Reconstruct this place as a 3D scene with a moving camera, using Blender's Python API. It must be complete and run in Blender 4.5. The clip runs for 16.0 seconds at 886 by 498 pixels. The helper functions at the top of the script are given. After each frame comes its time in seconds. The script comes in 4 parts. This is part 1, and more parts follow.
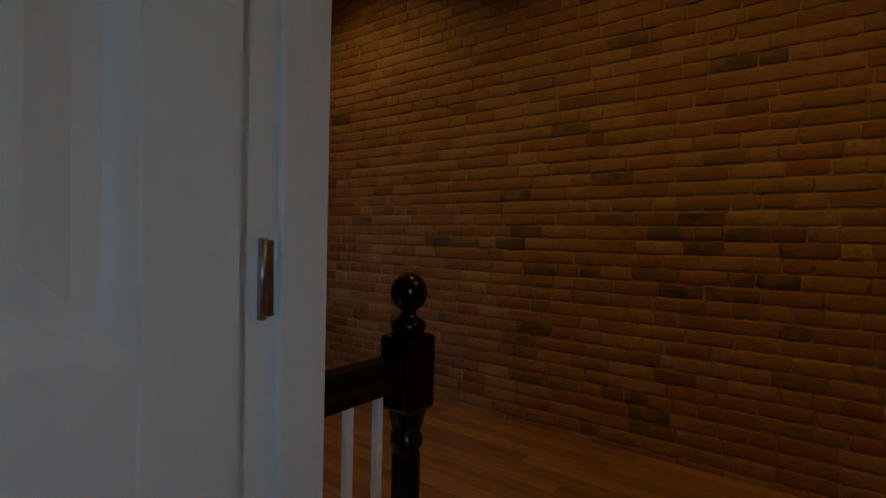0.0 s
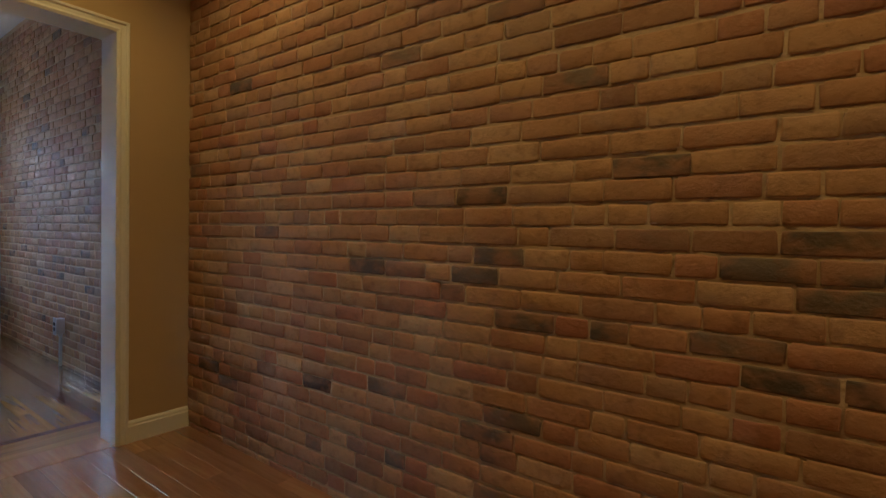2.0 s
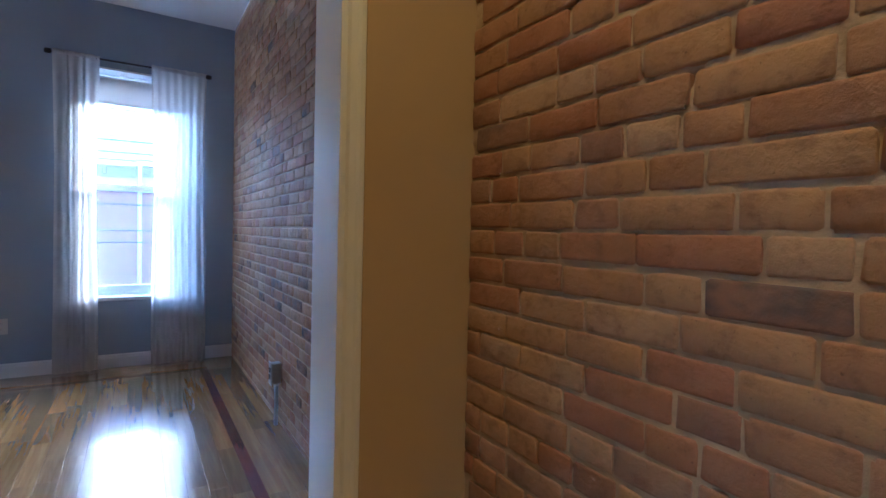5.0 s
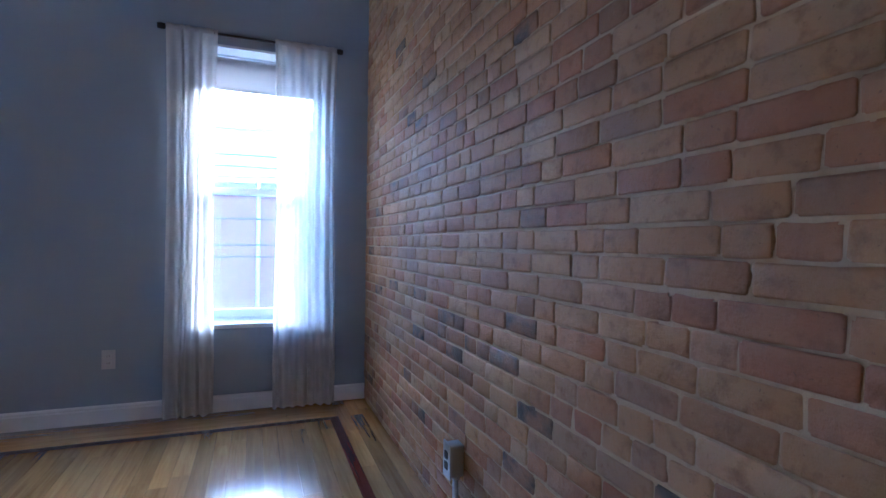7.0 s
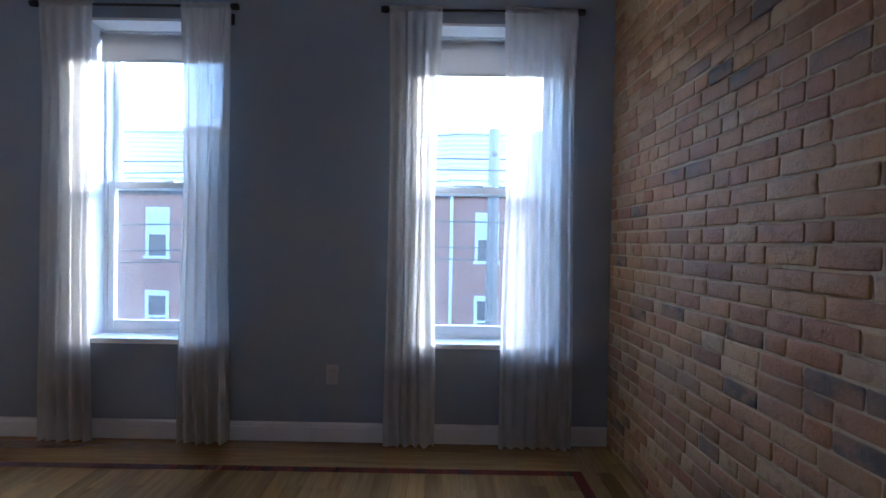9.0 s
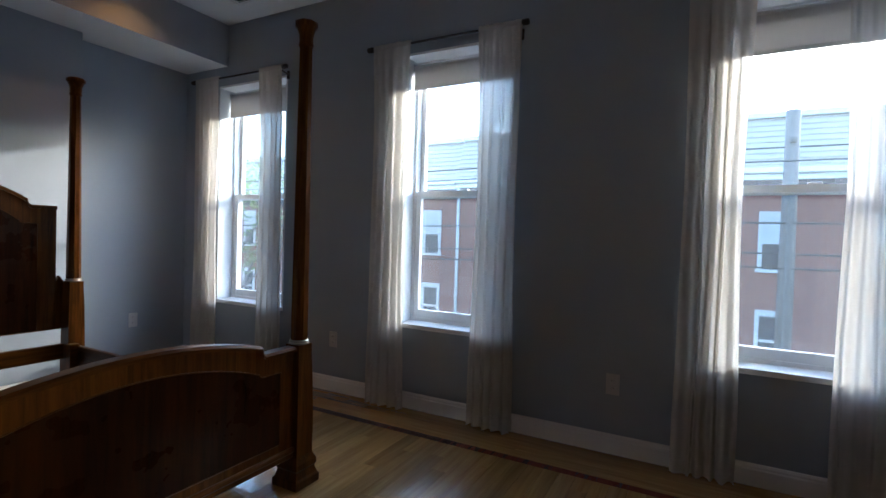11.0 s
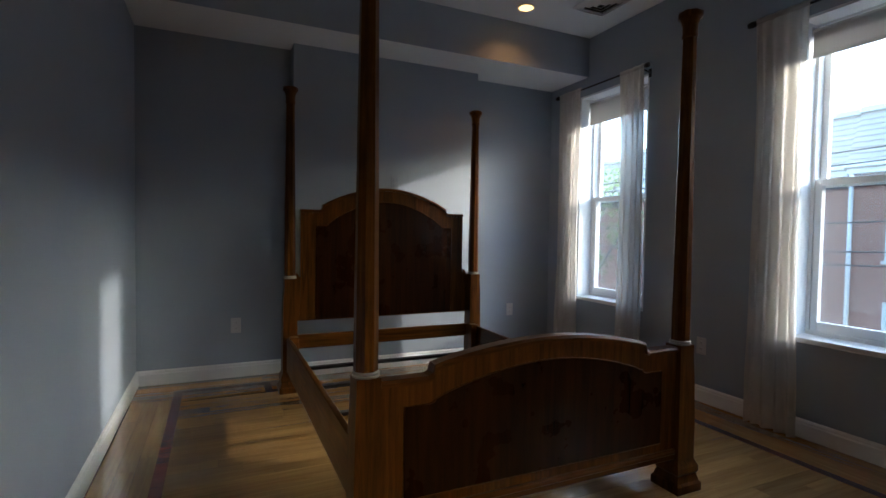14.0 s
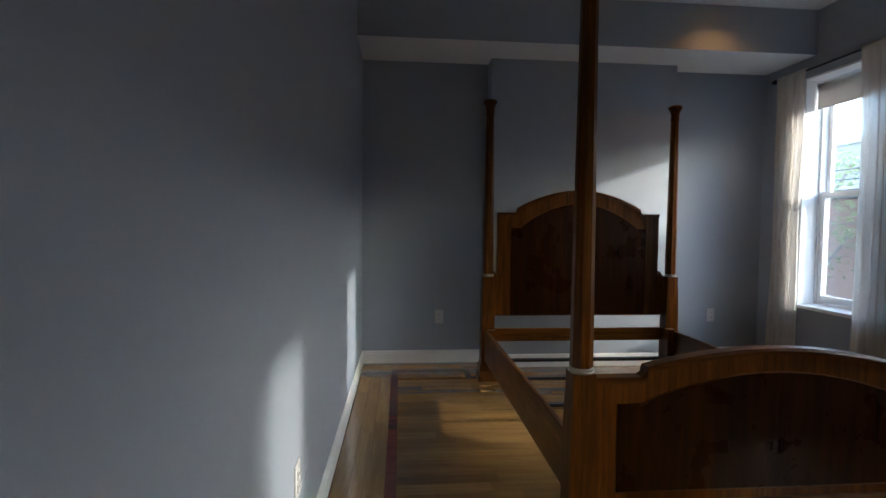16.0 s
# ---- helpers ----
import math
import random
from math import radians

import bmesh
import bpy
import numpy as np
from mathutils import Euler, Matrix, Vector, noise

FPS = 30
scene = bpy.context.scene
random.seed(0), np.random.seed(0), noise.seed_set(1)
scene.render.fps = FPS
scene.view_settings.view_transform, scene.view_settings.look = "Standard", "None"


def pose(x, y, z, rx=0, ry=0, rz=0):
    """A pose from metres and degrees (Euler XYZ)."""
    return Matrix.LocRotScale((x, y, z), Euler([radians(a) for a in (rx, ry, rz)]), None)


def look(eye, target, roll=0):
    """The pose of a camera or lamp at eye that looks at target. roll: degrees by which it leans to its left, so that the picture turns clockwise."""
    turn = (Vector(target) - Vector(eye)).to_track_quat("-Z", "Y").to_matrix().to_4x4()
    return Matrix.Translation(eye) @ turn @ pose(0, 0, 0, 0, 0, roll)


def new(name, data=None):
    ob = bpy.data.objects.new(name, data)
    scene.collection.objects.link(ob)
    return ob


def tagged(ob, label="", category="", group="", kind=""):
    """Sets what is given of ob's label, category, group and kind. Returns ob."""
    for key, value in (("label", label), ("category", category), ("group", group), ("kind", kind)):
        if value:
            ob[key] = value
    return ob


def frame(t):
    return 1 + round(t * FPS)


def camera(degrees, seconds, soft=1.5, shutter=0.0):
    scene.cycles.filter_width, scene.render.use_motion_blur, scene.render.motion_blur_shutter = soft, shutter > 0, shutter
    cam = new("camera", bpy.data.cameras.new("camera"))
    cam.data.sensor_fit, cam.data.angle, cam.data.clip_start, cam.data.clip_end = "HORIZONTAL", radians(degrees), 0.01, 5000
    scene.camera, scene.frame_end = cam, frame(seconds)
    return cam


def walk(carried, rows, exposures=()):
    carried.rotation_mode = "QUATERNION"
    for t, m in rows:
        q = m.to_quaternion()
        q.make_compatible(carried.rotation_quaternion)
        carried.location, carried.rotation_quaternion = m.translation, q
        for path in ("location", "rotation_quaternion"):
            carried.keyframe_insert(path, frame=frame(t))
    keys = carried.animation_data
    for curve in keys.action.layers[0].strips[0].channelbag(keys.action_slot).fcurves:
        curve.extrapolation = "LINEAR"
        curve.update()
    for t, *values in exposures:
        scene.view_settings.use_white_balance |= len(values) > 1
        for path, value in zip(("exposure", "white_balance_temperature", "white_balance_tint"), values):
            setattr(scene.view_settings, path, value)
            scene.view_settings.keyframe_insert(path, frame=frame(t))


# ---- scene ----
cam = camera(83.7, 16.0)
PATH = [
    (0, (0.148, 0.121, 0.955), (-1.042, 1.729, 0.917), 1.3),
    (0.5, (0.053, 0.381, 0.985), (-1.119, 2.001, 0.941), 1.2),
    (1, (-0.051, 0.633, 1.023), (-1.225, 2.252, 0.978), 1.1),
    (1.5, (-0.141, 0.899, 1.048), (-1.311, 2.521, 1.005), 1.3),
    (2, (-0.272, 1.114, 1.067), (-1.458, 2.724, 1.014), 1.2),
    (2.5, (-0.463, 1.301, 1.093), (-1.712, 2.862, 1.043), 1.2),
    (3, (-0.689, 1.485, 1.111), (-2.027, 2.97, 1.057), 1.2),
    (3.5, (-0.967, 1.582, 1.126), (-2.421, 2.954, 1.067), 1.4),
    (4, (-1.296, 1.649, 1.142), (-2.845, 2.912, 1.08), 1.5),
    (4.5, (-1.616, 1.714, 1.154), (-3.24, 2.88, 1.094), 1.5),
    (5, (-1.937, 1.735, 1.154), (-3.639, 2.784, 1.09), 1.4),
    (7.5, (-3.434, 1.7, 1.115), (-5.353, 2.264, 1.095), 0.9),
    (8, (-3.647, 1.626, 1.131), (-5.612, 2.001, 1.1), 1.0),
    (8.5, (-3.793, 1.54, 1.144), (-5.783, 1.739, 1.118), 1.0),
    (9, (-3.889, 1.501, 1.154), (-5.888, 1.5, 1.127), 1.0),
    (9.5, (-3.911, 1.451, 1.171), (-5.897, 1.219, 1.133), 0.9),
    (9.7, (-3.909, 1.425, 1.173), (-5.881, 1.092, 1.134), 1.1),
    (12, (-3.814, 1.267, 1.165), (-5.313, -0.055, 1.105), 1.4),
    (12.5, (-3.781, 1.248, 1.158), (-5.129, -0.228, 1.094), 1.1),
    (13, (-3.737, 1.24, 1.152), (-4.922, -0.37, 1.085), 1.1),
    (13.5, (-3.701, 1.227, 1.146), (-4.713, -0.498, 1.077), 0.9),
    (14, (-3.667, 1.228, 1.145), (-4.499, -0.59, 1.076), 0.9),
    (14.5, (-3.623, 1.239, 1.152), (-4.28, -0.649, 1.08), 0.8),
    (15, (-3.577, 1.271, 1.162), (-4.066, -0.667, 1.085), 0.7),
    (15.5, (-3.512, 1.33, 1.188), (-3.845, -0.64, 1.097), 0.6),
    (16, (-3.466, 1.359, 1.183), (-3.636, -0.631, 1.09), 0.6),
]
EXPOSURES = [(0.0, 3.25, 6200, 11), (0.5, 3.7, 6000, 9), (1.0, 4.3, 4900, 9), (1.5, 4.55, 4700, 8), (3.0, 4.85, 4250, 7), (4.0, 4.95, 4100, 8), (5.0, 5.1, 4000, 9), (7.5, 5.15, 4100, 10), (8.5, 4.65, 4350, 9), (9.0, 4.25, 4500, 8),
             (9.7, 3.9, 4700, 6), (12.0, 3.65, 5300, 4), (14.0, 3.55, 5300, 4), (16.0, 3.7, 5300, 4)]
walk(cam, [(t, look(eye, target, roll)) for t, eye, target, roll in PATH], EXPOSURES)

# ---- daylight and lamps ----
SUN_WAY = Vector((1.0, -0.50, -0.364)).normalized()
world = bpy.data.worlds.new("sky")
scene.world = world
world.use_nodes = True
wn = world.node_tree.nodes
sky = wn.new("ShaderNodeTexSky")
sky.sky_type, sky.sun_disc = "NISHITA", False
sky.sun_elevation = math.asin(-SUN_WAY.z)
sky.sun_rotation = math.atan2(-SUN_WAY.x, -SUN_WAY.y)
sky.air_density, sky.dust_density, sky.ozone_density = 1.0, 2.8, 1.5
wn["Background"].inputs["Strength"].default_value = 0.15
world.node_tree.links.new(sky.outputs[0], wn["Background"].inputs["Color"])
sun_data = bpy.data.lights.new("sun", "SUN")
sun_data.energy, sun_data.angle, sun_data.color = 0.34, radians(1.8), (1.0, 0.82, 0.6)
sun = new("sun", sun_data)
sun.matrix_world = look((0, 0, 0), SUN_WAY)

# ---- plan (metres) ----
BRICK_Y = 2.457
WEST_X = -6.72
SOUTH_Y = -2.88
CHIMNEY_Y, CHIMNEY_X0, CHIMNEY_X1 = -2.71, -5.79, -4.197
SOFFIT_Y, SOFFIT_Z = -2.34, 2.56
CEIL = 2.905
DIV_X0, DIV_X1 = -3.14, -2.98          # bedroom and hall faces of the dividing wall
OPEN_Y0, OPEN_Y1, OPEN_Z = 1.25, 2.103, 2.013
HALL_S0, HALL_S1 = 0.44, 0.548          # wall with the first doorway
EAST_X = 1.9


# ---- mesh helpers ----
def box_bm(x0, y0, z0, x1, y1, z1, bevel=0.0, segments=1):
    bm = bmesh.new()
    bmesh.ops.create_cube(bm, size=1.0)
    bmesh.ops.scale(bm, vec=(x1 - x0, y1 - y0, z1 - z0), verts=bm.verts)
    bmesh.ops.translate(bm, vec=((x0 + x1) / 2, (y0 + y1) / 2, (z0 + z1) / 2), verts=bm.verts)
    if bevel:
        bmesh.ops.bevel(bm, geom=bm.edges[:], offset=bevel, segments=segments, affect="EDGES", profile=0.5)
    return bm


def lathe_bm(profile, sides=24, square=False, centre=(0, 0)):
    """A turned (or square-sectioned) upright shape from (radius, height) pairs."""
    bm = bmesh.new()
    n = 4 if square else sides
    rings = []
    for r, z in profile:
        k = r * (math.sqrt(2) if square else 1)
        rings.append([bm.verts.new((centre[0] + k * math.cos(2 * math.pi * (i + 0.5) / n), centre[1] + k * math.sin(2 * math.pi * (i + 0.5) / n), z)) for i in range(n)])
    for a, b in zip(rings, rings[1:]):
        for i in range(n):
            bm.faces.new((a[i], a[(i + 1) % n], b[(i + 1) % n], b[i]))
    bm.faces.new(list(reversed(rings[0])))
    bm.faces.new(rings[-1])
    for f in bm.faces:
        f.smooth = not square
    return bm


def prism_bm(outline, axis, lo, hi, bevel=0.0):
    """A flat outline pushed out along an axis from lo to hi."""
    bm = bmesh.new()
    put = {"x": lambda a, b, c: (c, a, b), "y": lambda a, b, c: (a, c, b), "z": lambda a, b, c: (a, b, c)}[axis]
    lower = [bm.verts.new(put(a, b, lo)) for a, b in outline]
    upper = [bm.verts.new(put(a, b, hi)) for a, b in outline]
    n = len(outline)
    bm.faces.new(lower)
    bm.faces.new(list(reversed(upper)))
    for i in range(n):
        bm.faces.new((lower[i], upper[i], upper[(i + 1) % n], lower[(i + 1) % n]))
    bmesh.ops.recalc_face_normals(bm, faces=bm.faces)
    if bevel:
        bmesh.ops.bevel(bm, geom=[e for e in bm.edges if e.calc_face_angle(0) > 0.9], offset=bevel, segments=2, affect="EDGES", profile=0.5)
    return bm


def join_bm(*parts):
    bm = bmesh.new()
    for p in parts:
        me = bpy.data.meshes.new("piece")
        p.to_mesh(me)
        p.free()
        bm.from_mesh(me)
        bpy.data.meshes.remove(me)
    return bm


def tube_bm(points, radius, sides=10):
    """A round bar along a line of points."""
    bm = bmesh.new()
    rings = []
    for i, p in enumerate(points):
        p = Vector(p)
        way = (Vector(points[min(i + 1, len(points) - 1)]) - Vector(points[max(i - 1, 0)])).normalized()
        side = way.orthogonal().normalized() if i == 0 else (side - way * side.dot(way)).normalized()
        up = way.cross(side)
        rings.append([bm.verts.new(p + radius * (side * math.cos(a) + up * math.sin(a))) for a in (2 * math.pi * k / sides for k in range(sides))])
    for a, b in zip(rings, rings[1:]):
        for k in range(sides):
            bm.faces.new((a[k], a[(k + 1) % sides], b[(k + 1) % sides], b[k])).smooth = True
    bm.faces.new(list(reversed(rings[0])))
    bm.faces.new(rings[-1])
    return bm


def mesh_of(name, bm, material):
    me = bpy.data.meshes.new(name)
    bm.to_mesh(me)
    bm.free()
    if material:
        me.materials.append(material)
    return me


def part(name, bm, material, parent=None, label=""):
    ob = new(name, mesh_of(name, bm, material))
    ob.parent = parent
    return tagged(ob, label) if label else ob


def thing(name, label, category, group="", kind="", at=(0, 0, 0)):
    ob = new(name)
    ob.location = at
    ob.empty_display_size = 0.1
    return tagged(ob, label, category, group, kind)


def structure(name, bm, material, label, category):
    return tagged(part(name, bm, material), label, category, "", "structure")


# ---- materials ----
class Mat:
    """A node material with a Principled surface and short ways to wire it."""

    def __init__(self, name, colour=(0.8, 0.8, 0.8), rough=0.5, metal=0.0, spec=0.5):
        self.m = bpy.data.materials.new(name)
        self.m.use_nodes = True
        self.t = self.m.node_tree
        self.b = self.t.nodes["Principled BSDF"]
        self.b.inputs["Base Color"].default_value = (*colour, 1)
        self.b.inputs["Roughness"].default_value = rough
        self.b.inputs["Metallic"].default_value = metal
        self.b.inputs["Specular IOR Level"].default_value = spec
        self.coord = None

    def node(self, kind, **inputs):
        n = self.t.nodes.new(kind)
        for k, v in inputs.items():
            n.inputs[k.replace("_", " ")].default_value = v
        return n

    def link(self, a, b):
        self.t.links.new(a, b)

    def pos(self, scale=(1, 1, 1)):
        g = self.node("ShaderNodeNewGeometry")
        m = self.node("ShaderNodeMapping")
        m.inputs["Scale"].default_value = scale
        self.link(g.outputs["Position"], m.inputs["Vector"])
        return m.outputs["Vector"]

    def noise(self, scale, detail=4.0, rough=0.55, stretch=(1, 1, 1)):
        n = self.node("ShaderNodeTexNoise", Scale=scale, Detail=detail, Roughness=rough)
        self.link(self.pos(stretch), n.inputs["Vector"])
        return n.outputs["Fac"]

    def ramp(self, fac, stops):
        r = self.node("ShaderNodeValToRGB")
        e = r.color_ramp.elements
        while len(e) < len(stops):
            e.new(0.5)
        for el, (p, c) in zip(e, stops):
            el.position = p
            el.color = (*c, 1) if len(c) == 3 else c
        self.link(fac, r.inputs["Fac"])
        return r.outputs["Color"]

    def mix(self, fac, a, b, mode="MIX"):
        n = self.t.nodes.new("ShaderNodeMix")
        n.data_type, n.blend_type = "RGBA", mode
        for sock, v in ((n.inputs["Factor"], fac), (n.inputs["A"], a), (n.inputs["B"], b)):
            if isinstance(v, (int, float)):
                sock.default_value = v
            elif isinstance(v, tuple):
                sock.default_value = (*v, 1)
            else:
                self.link(v, sock)
        return [o for o in n.outputs if o.type == "RGBA"][0]

    def base(self, c):
        self.link(c, self.b.inputs["Base Color"])
        return self

    def bump(self, height, strength=0.3, distance=0.005):
        n = self.node("ShaderNodeBump", Strength=strength, Distance=distance)
        self.link(height, n.inputs["Height"])
        self.link(n.outputs["Normal"], self.b.inputs["Normal"])
        return self

    def rough(self, fac, lo, hi):
        n = self.node("ShaderNodeMapRange")
        n.inputs["To Min"].default_value, n.inputs["To Max"].default_value = lo, hi
        self.link(fac, n.inputs["Value"])
        self.link(n.outputs["Result"], self.b.inputs["Roughness"])
        return self


def paint(name, colour, rough=0.55):
    m = Mat(name, colour, rough)
    big = m.noise(0.9, 3)
    m.base(m.mix(big, tuple(c * 0.93 for c in colour), tuple(min(1, c * 1.05) for c in colour)))
    m.bump(m.noise(180, 2), 0.12, 0.002)
    m.rough(m.noise(3, 3), rough - 0.06, rough + 0.08)
    return m.m


def brick_material(name, per_island, burnt=False):
    m = Mat(name, rough=0.55, spec=0.4)
    if per_island:
        r = m.node("ShaderNodeNewGeometry").outputs["Random Per Island"]
    else:
        r = m.node("ShaderNodeObjectInfo").outputs["Random"]
    if burnt:
        c = m.ramp(r, [(0.0, (0.065, 0.052, 0.042)), (0.4, (0.11, 0.086, 0.066)), (0.7, (0.16, 0.12, 0.09)), (1.0, (0.22, 0.125, 0.075))])
    else:
        c = m.ramp(r, [(0.0, (0.26, 0.13, 0.065)), (0.1, (0.39, 0.205, 0.082)), (0.28, (0.46, 0.27, 0.11)), (0.45, (0.36, 0.148, 0.063)), (0.58, (0.42, 0.23, 0.09)), (0.74, (0.50, 0.325, 0.165)), (0.88, (0.36, 0.15, 0.068)), (1.0, (0.37, 0.235, 0.128))])
    grain = m.noise(26, 5, 0.6)
    c = m.mix(m.ramp(m.noise(9, 4, 0.6, (0.6, 1, 1.4)), [(0.42, (0, 0, 0)), (0.74, (0.35, 0.35, 0.35))]), c, (0.45, 0.275, 0.12))
    c = m.mix(m.ramp(grain, [(0.52, (0, 0, 0)), (0.72, (0.6, 0.6, 0.6))]), c, (0.20, 0.095, 0.045))
    c = m.mix(m.ramp(m.noise(120, 3, 0.6), [(0.66, (0, 0, 0)), (0.73, (0.5, 0.5, 0.5))]), c, (0.12, 0.07, 0.04))
    if burnt:
        c = m.mix(m.ramp(m.noise(11, 3, 0.6, (0.6, 1, 1)), [(0.44, (0, 0, 0)), (0.58, (0.85, 0.85, 0.85))]), c, (0.33, 0.17, 0.085))
    # smears of lime left on the faces
    c = m.mix(m.ramp(m.noise(5.5, 6, 0.68), [(0.58, (0, 0, 0)), (0.74, (0.28, 0.28, 0.28))]), c, (0.54, 0.39, 0.23))
    m.base(c)
    h = m.mix(0.5, m.noise(75, 5, 0.7), m.noise(22, 5, 0.65))
    m.bump(h, 0.8, 0.01)
    m.rough(grain, 0.42, 0.68)
    return m.m


def wood_material(name, dark, light, rough=0.3, along=0, random=0.0, coat=0.0, scale=1.0, spec=0.5):
    """Straight-grained wood; along: the axis of the grain."""
    m = Mat(name, rough=rough, spec=spec)
    st = [9.0 * scale, 9.0 * scale, 9.0 * scale]
    st[along] = 0.55 * scale
    geo = m.node("ShaderNodeNewGeometry")
    mp = m.node("ShaderNodeMapping")
    mp.inputs["Scale"].default_value = st
    m.link(geo.outputs["Position"], mp.inputs["Vector"])
    info = m.node("ShaderNodeObjectInfo")
    shift = m.node("ShaderNodeVectorMath")
    shift.operation = "MULTIPLY_ADD"
    m.link(info.outputs["Random"], shift.inputs[0])
    shift.inputs[1].default_value = (37.0, 53.0, 71.0)
    m.link(mp.outputs["Vector"], shift.inputs[2])
    fine = m.node("ShaderNodeTexNoise", Scale=5.0, Detail=6.0, Roughness=0.65, Distortion=0.6)
    m.link(shift.outputs[0], fine.inputs["Vector"])
    broad = m.node("ShaderNodeTexNoise", Scale=0.9, Detail=3.0, Roughness=0.5)
    m.link(shift.outputs[0], broad.inputs["Vector"])
    c = m.mix(m.ramp(fine.outputs["Fac"], [(0.3, (0, 0, 0)), (0.72, (1, 1, 1))]), dark, light)
    c = m.mix(m.ramp(broad.outputs["Fac"], [(0.35, (0, 0, 0)), (0.7, (0.5, 0.5, 0.5))]), c, tuple(x * 0.6 for x in dark))
    if random:
        hsv = m.node("ShaderNodeHueSaturation")
        mr = m.node("ShaderNodeMapRange")
        mr.inputs["To Min"].default_value, mr.inputs["To Max"].default_value = 1.0 - random, 1.0 + random
        m.link(info.outputs["Random"], mr.inputs["Value"])
        m.link(mr.outputs["Result"], hsv.inputs["Value"])
        m.link(c, hsv.inputs["Color"])
        c = hsv.outputs["Color"]
    m.base(c)
    m.bump(fine.outputs["Fac"], 0.08, 0.002)
    m.rough(m.noise(6, 3), rough - 0.05, rough + 0.1)
    if coat:
        m.b.inputs["Coat Weight"].default_value = coat
        m.b.inputs["Coat Roughness"].default_value = 0.08
    return m.m


BLUE = paint("blue_grey_wall_paint", (0.322, 0.355, 0.413))
TAN = paint("tan_wall_paint", (0.50, 0.37, 0.18))
WHITE = paint("white_ceiling_paint", (0.78, 0.78, 0.78), 0.7)
TRIM = paint("white_gloss_trim", (0.80, 0.79, 0.77), 0.3)
VINYL = paint("white_window_vinyl", (0.82, 0.83, 0.84), 0.35)
PLATE = paint("almond_plastic", (0.56, 0.55, 0.54), 0.35)
BRICK_ONE = brick_material("old_red_brick", False)
BRICK_MANY = brick_material("old_red_brick_mass", True)
BURNT = brick_material("burnt_brick", False, True)
BURNT_MANY = brick_material("burnt_brick_mass", True, True)
OAK = wood_material("oak_floor", (0.29, 0.15, 0.042), (0.47, 0.285, 0.098), 0.2, 0, 0.22, 0.9, 0.8)
OAK_Y = wood_material("oak_floor_border", (0.29, 0.15, 0.042), (0.46, 0.28, 0.095), 0.2, 1, 0.2, 0.9, 0.8)
HALL_OAK = wood_material("hall_oak_floor", (0.31, 0.145, 0.05), (0.48, 0.275, 0.11), 0.16, 0, 0.2, 0.9, 0.8)
INLAY = wood_material("mahogany_inlay", (0.14, 0.03, 0.018), (0.22, 0.055, 0.032), 0.2, 0, 0.1, 0.3)
BED_WOOD = wood_material("honey_walnut", (0.045, 0.013, 0.0013), (0.18, 0.064, 0.007), 0.3, 2, 0.08, spec=0.14)
BED_RAIL = wood_material("honey_walnut_rail", (0.045, 0.013, 0.0013), (0.18, 0.064, 0.007), 0.3, 0, 0.08, spec=0.14)
BED_PANEL = wood_material("dark_mahogany_veneer", (0.006, 0.0016, 0.0003), (0.042, 0.0118, 0.0013), 0.26, 2, 0.05, 0.0, 0.7, 0.12)


def mortar_material():
    m = Mat("lime_mortar", rough=0.6, spec=0.4)
    c = m.mix(m.noise(5, 4), (0.45, 0.315, 0.165), (0.60, 0.445, 0.26))
    c = m.mix(m.ramp(m.noise(28, 4), [(0.55, (0, 0, 0)), (0.78, (0.45, 0.45, 0.45))]), c, (0.25, 0.17, 0.10))
    m.base(c)
    m.bump(m.noise(60, 5, 0.7), 0.6, 0.008)
    return m.m


MORTAR = mortar_material()


def lacquer_material():
    m = Mat("black_lacquer", (0.003, 0.003, 0.0035), 0.16, spec=0.3)
    m.rough(m.noise(20, 3), 0.1, 0.26)
    m.bump(m.noise(35, 2), 0.05, 0.002)
    return m.m


BLACK = lacquer_material()


def metal_material(name, colour, rough):
    m = Mat(name, colour, rough, 1.0)
    m.rough(m.noise(40, 4), rough - 0.08, rough + 0.14)
    m.bump(m.noise(120, 2), 0.06, 0.001)
    return m.m


IRON = metal_material("dark_iron", (0.06, 0.055, 0.055), 0.45)
STEEL = metal_material("galvanised_steel", (0.55, 0.56, 0.58), 0.35)
SILVER = metal_material("nickel_band", (0.40, 0.38, 0.35), 0.3)


def sheer_material():
    """Thin woven cotton: light passes straight through the weave and is scattered by the threads."""
    m = Mat("sheer_white_cotton", (0.74, 0.69, 0.63), 0.9, 0.0, 0.1)
    tr = m.node("ShaderNodeBsdfTranslucent")
    tr.inputs["Color"].default_value = (0.70, 0.67, 0.62, 1)
    clear = m.node("ShaderNodeBsdfTransparent")
    clear.inputs["Color"].default_value = (0.97, 0.97, 0.97, 1)
    a, b = m.node("ShaderNodeMixShader"), m.node("ShaderNodeMixShader")
    a.inputs[0].default_value = 0.5
    m.link(m.b.outputs[0], a.inputs[1])
    m.link(tr.outputs[0], a.inputs[2])
    weave = m.noise(4, 3, 0.5, (1, 6, 0.4))
    mr = m.node("ShaderNodeMapRange")
    mr.inputs["To Min"].default_value, mr.inputs["To Max"].default_value = 0.13, 0.30
    m.link(weave, mr.inputs["Value"])
    m.link(mr.outputs["Result"], b.inputs[0])
    m.link(a.outputs[0], b.inputs[1])
    m.link(clear.outputs[0], b.inputs[2])
    m.link(b.outputs[0], m.t.nodes["Material Output"].inputs["Surface"])
    return m.m


SHEER = sheer_material()


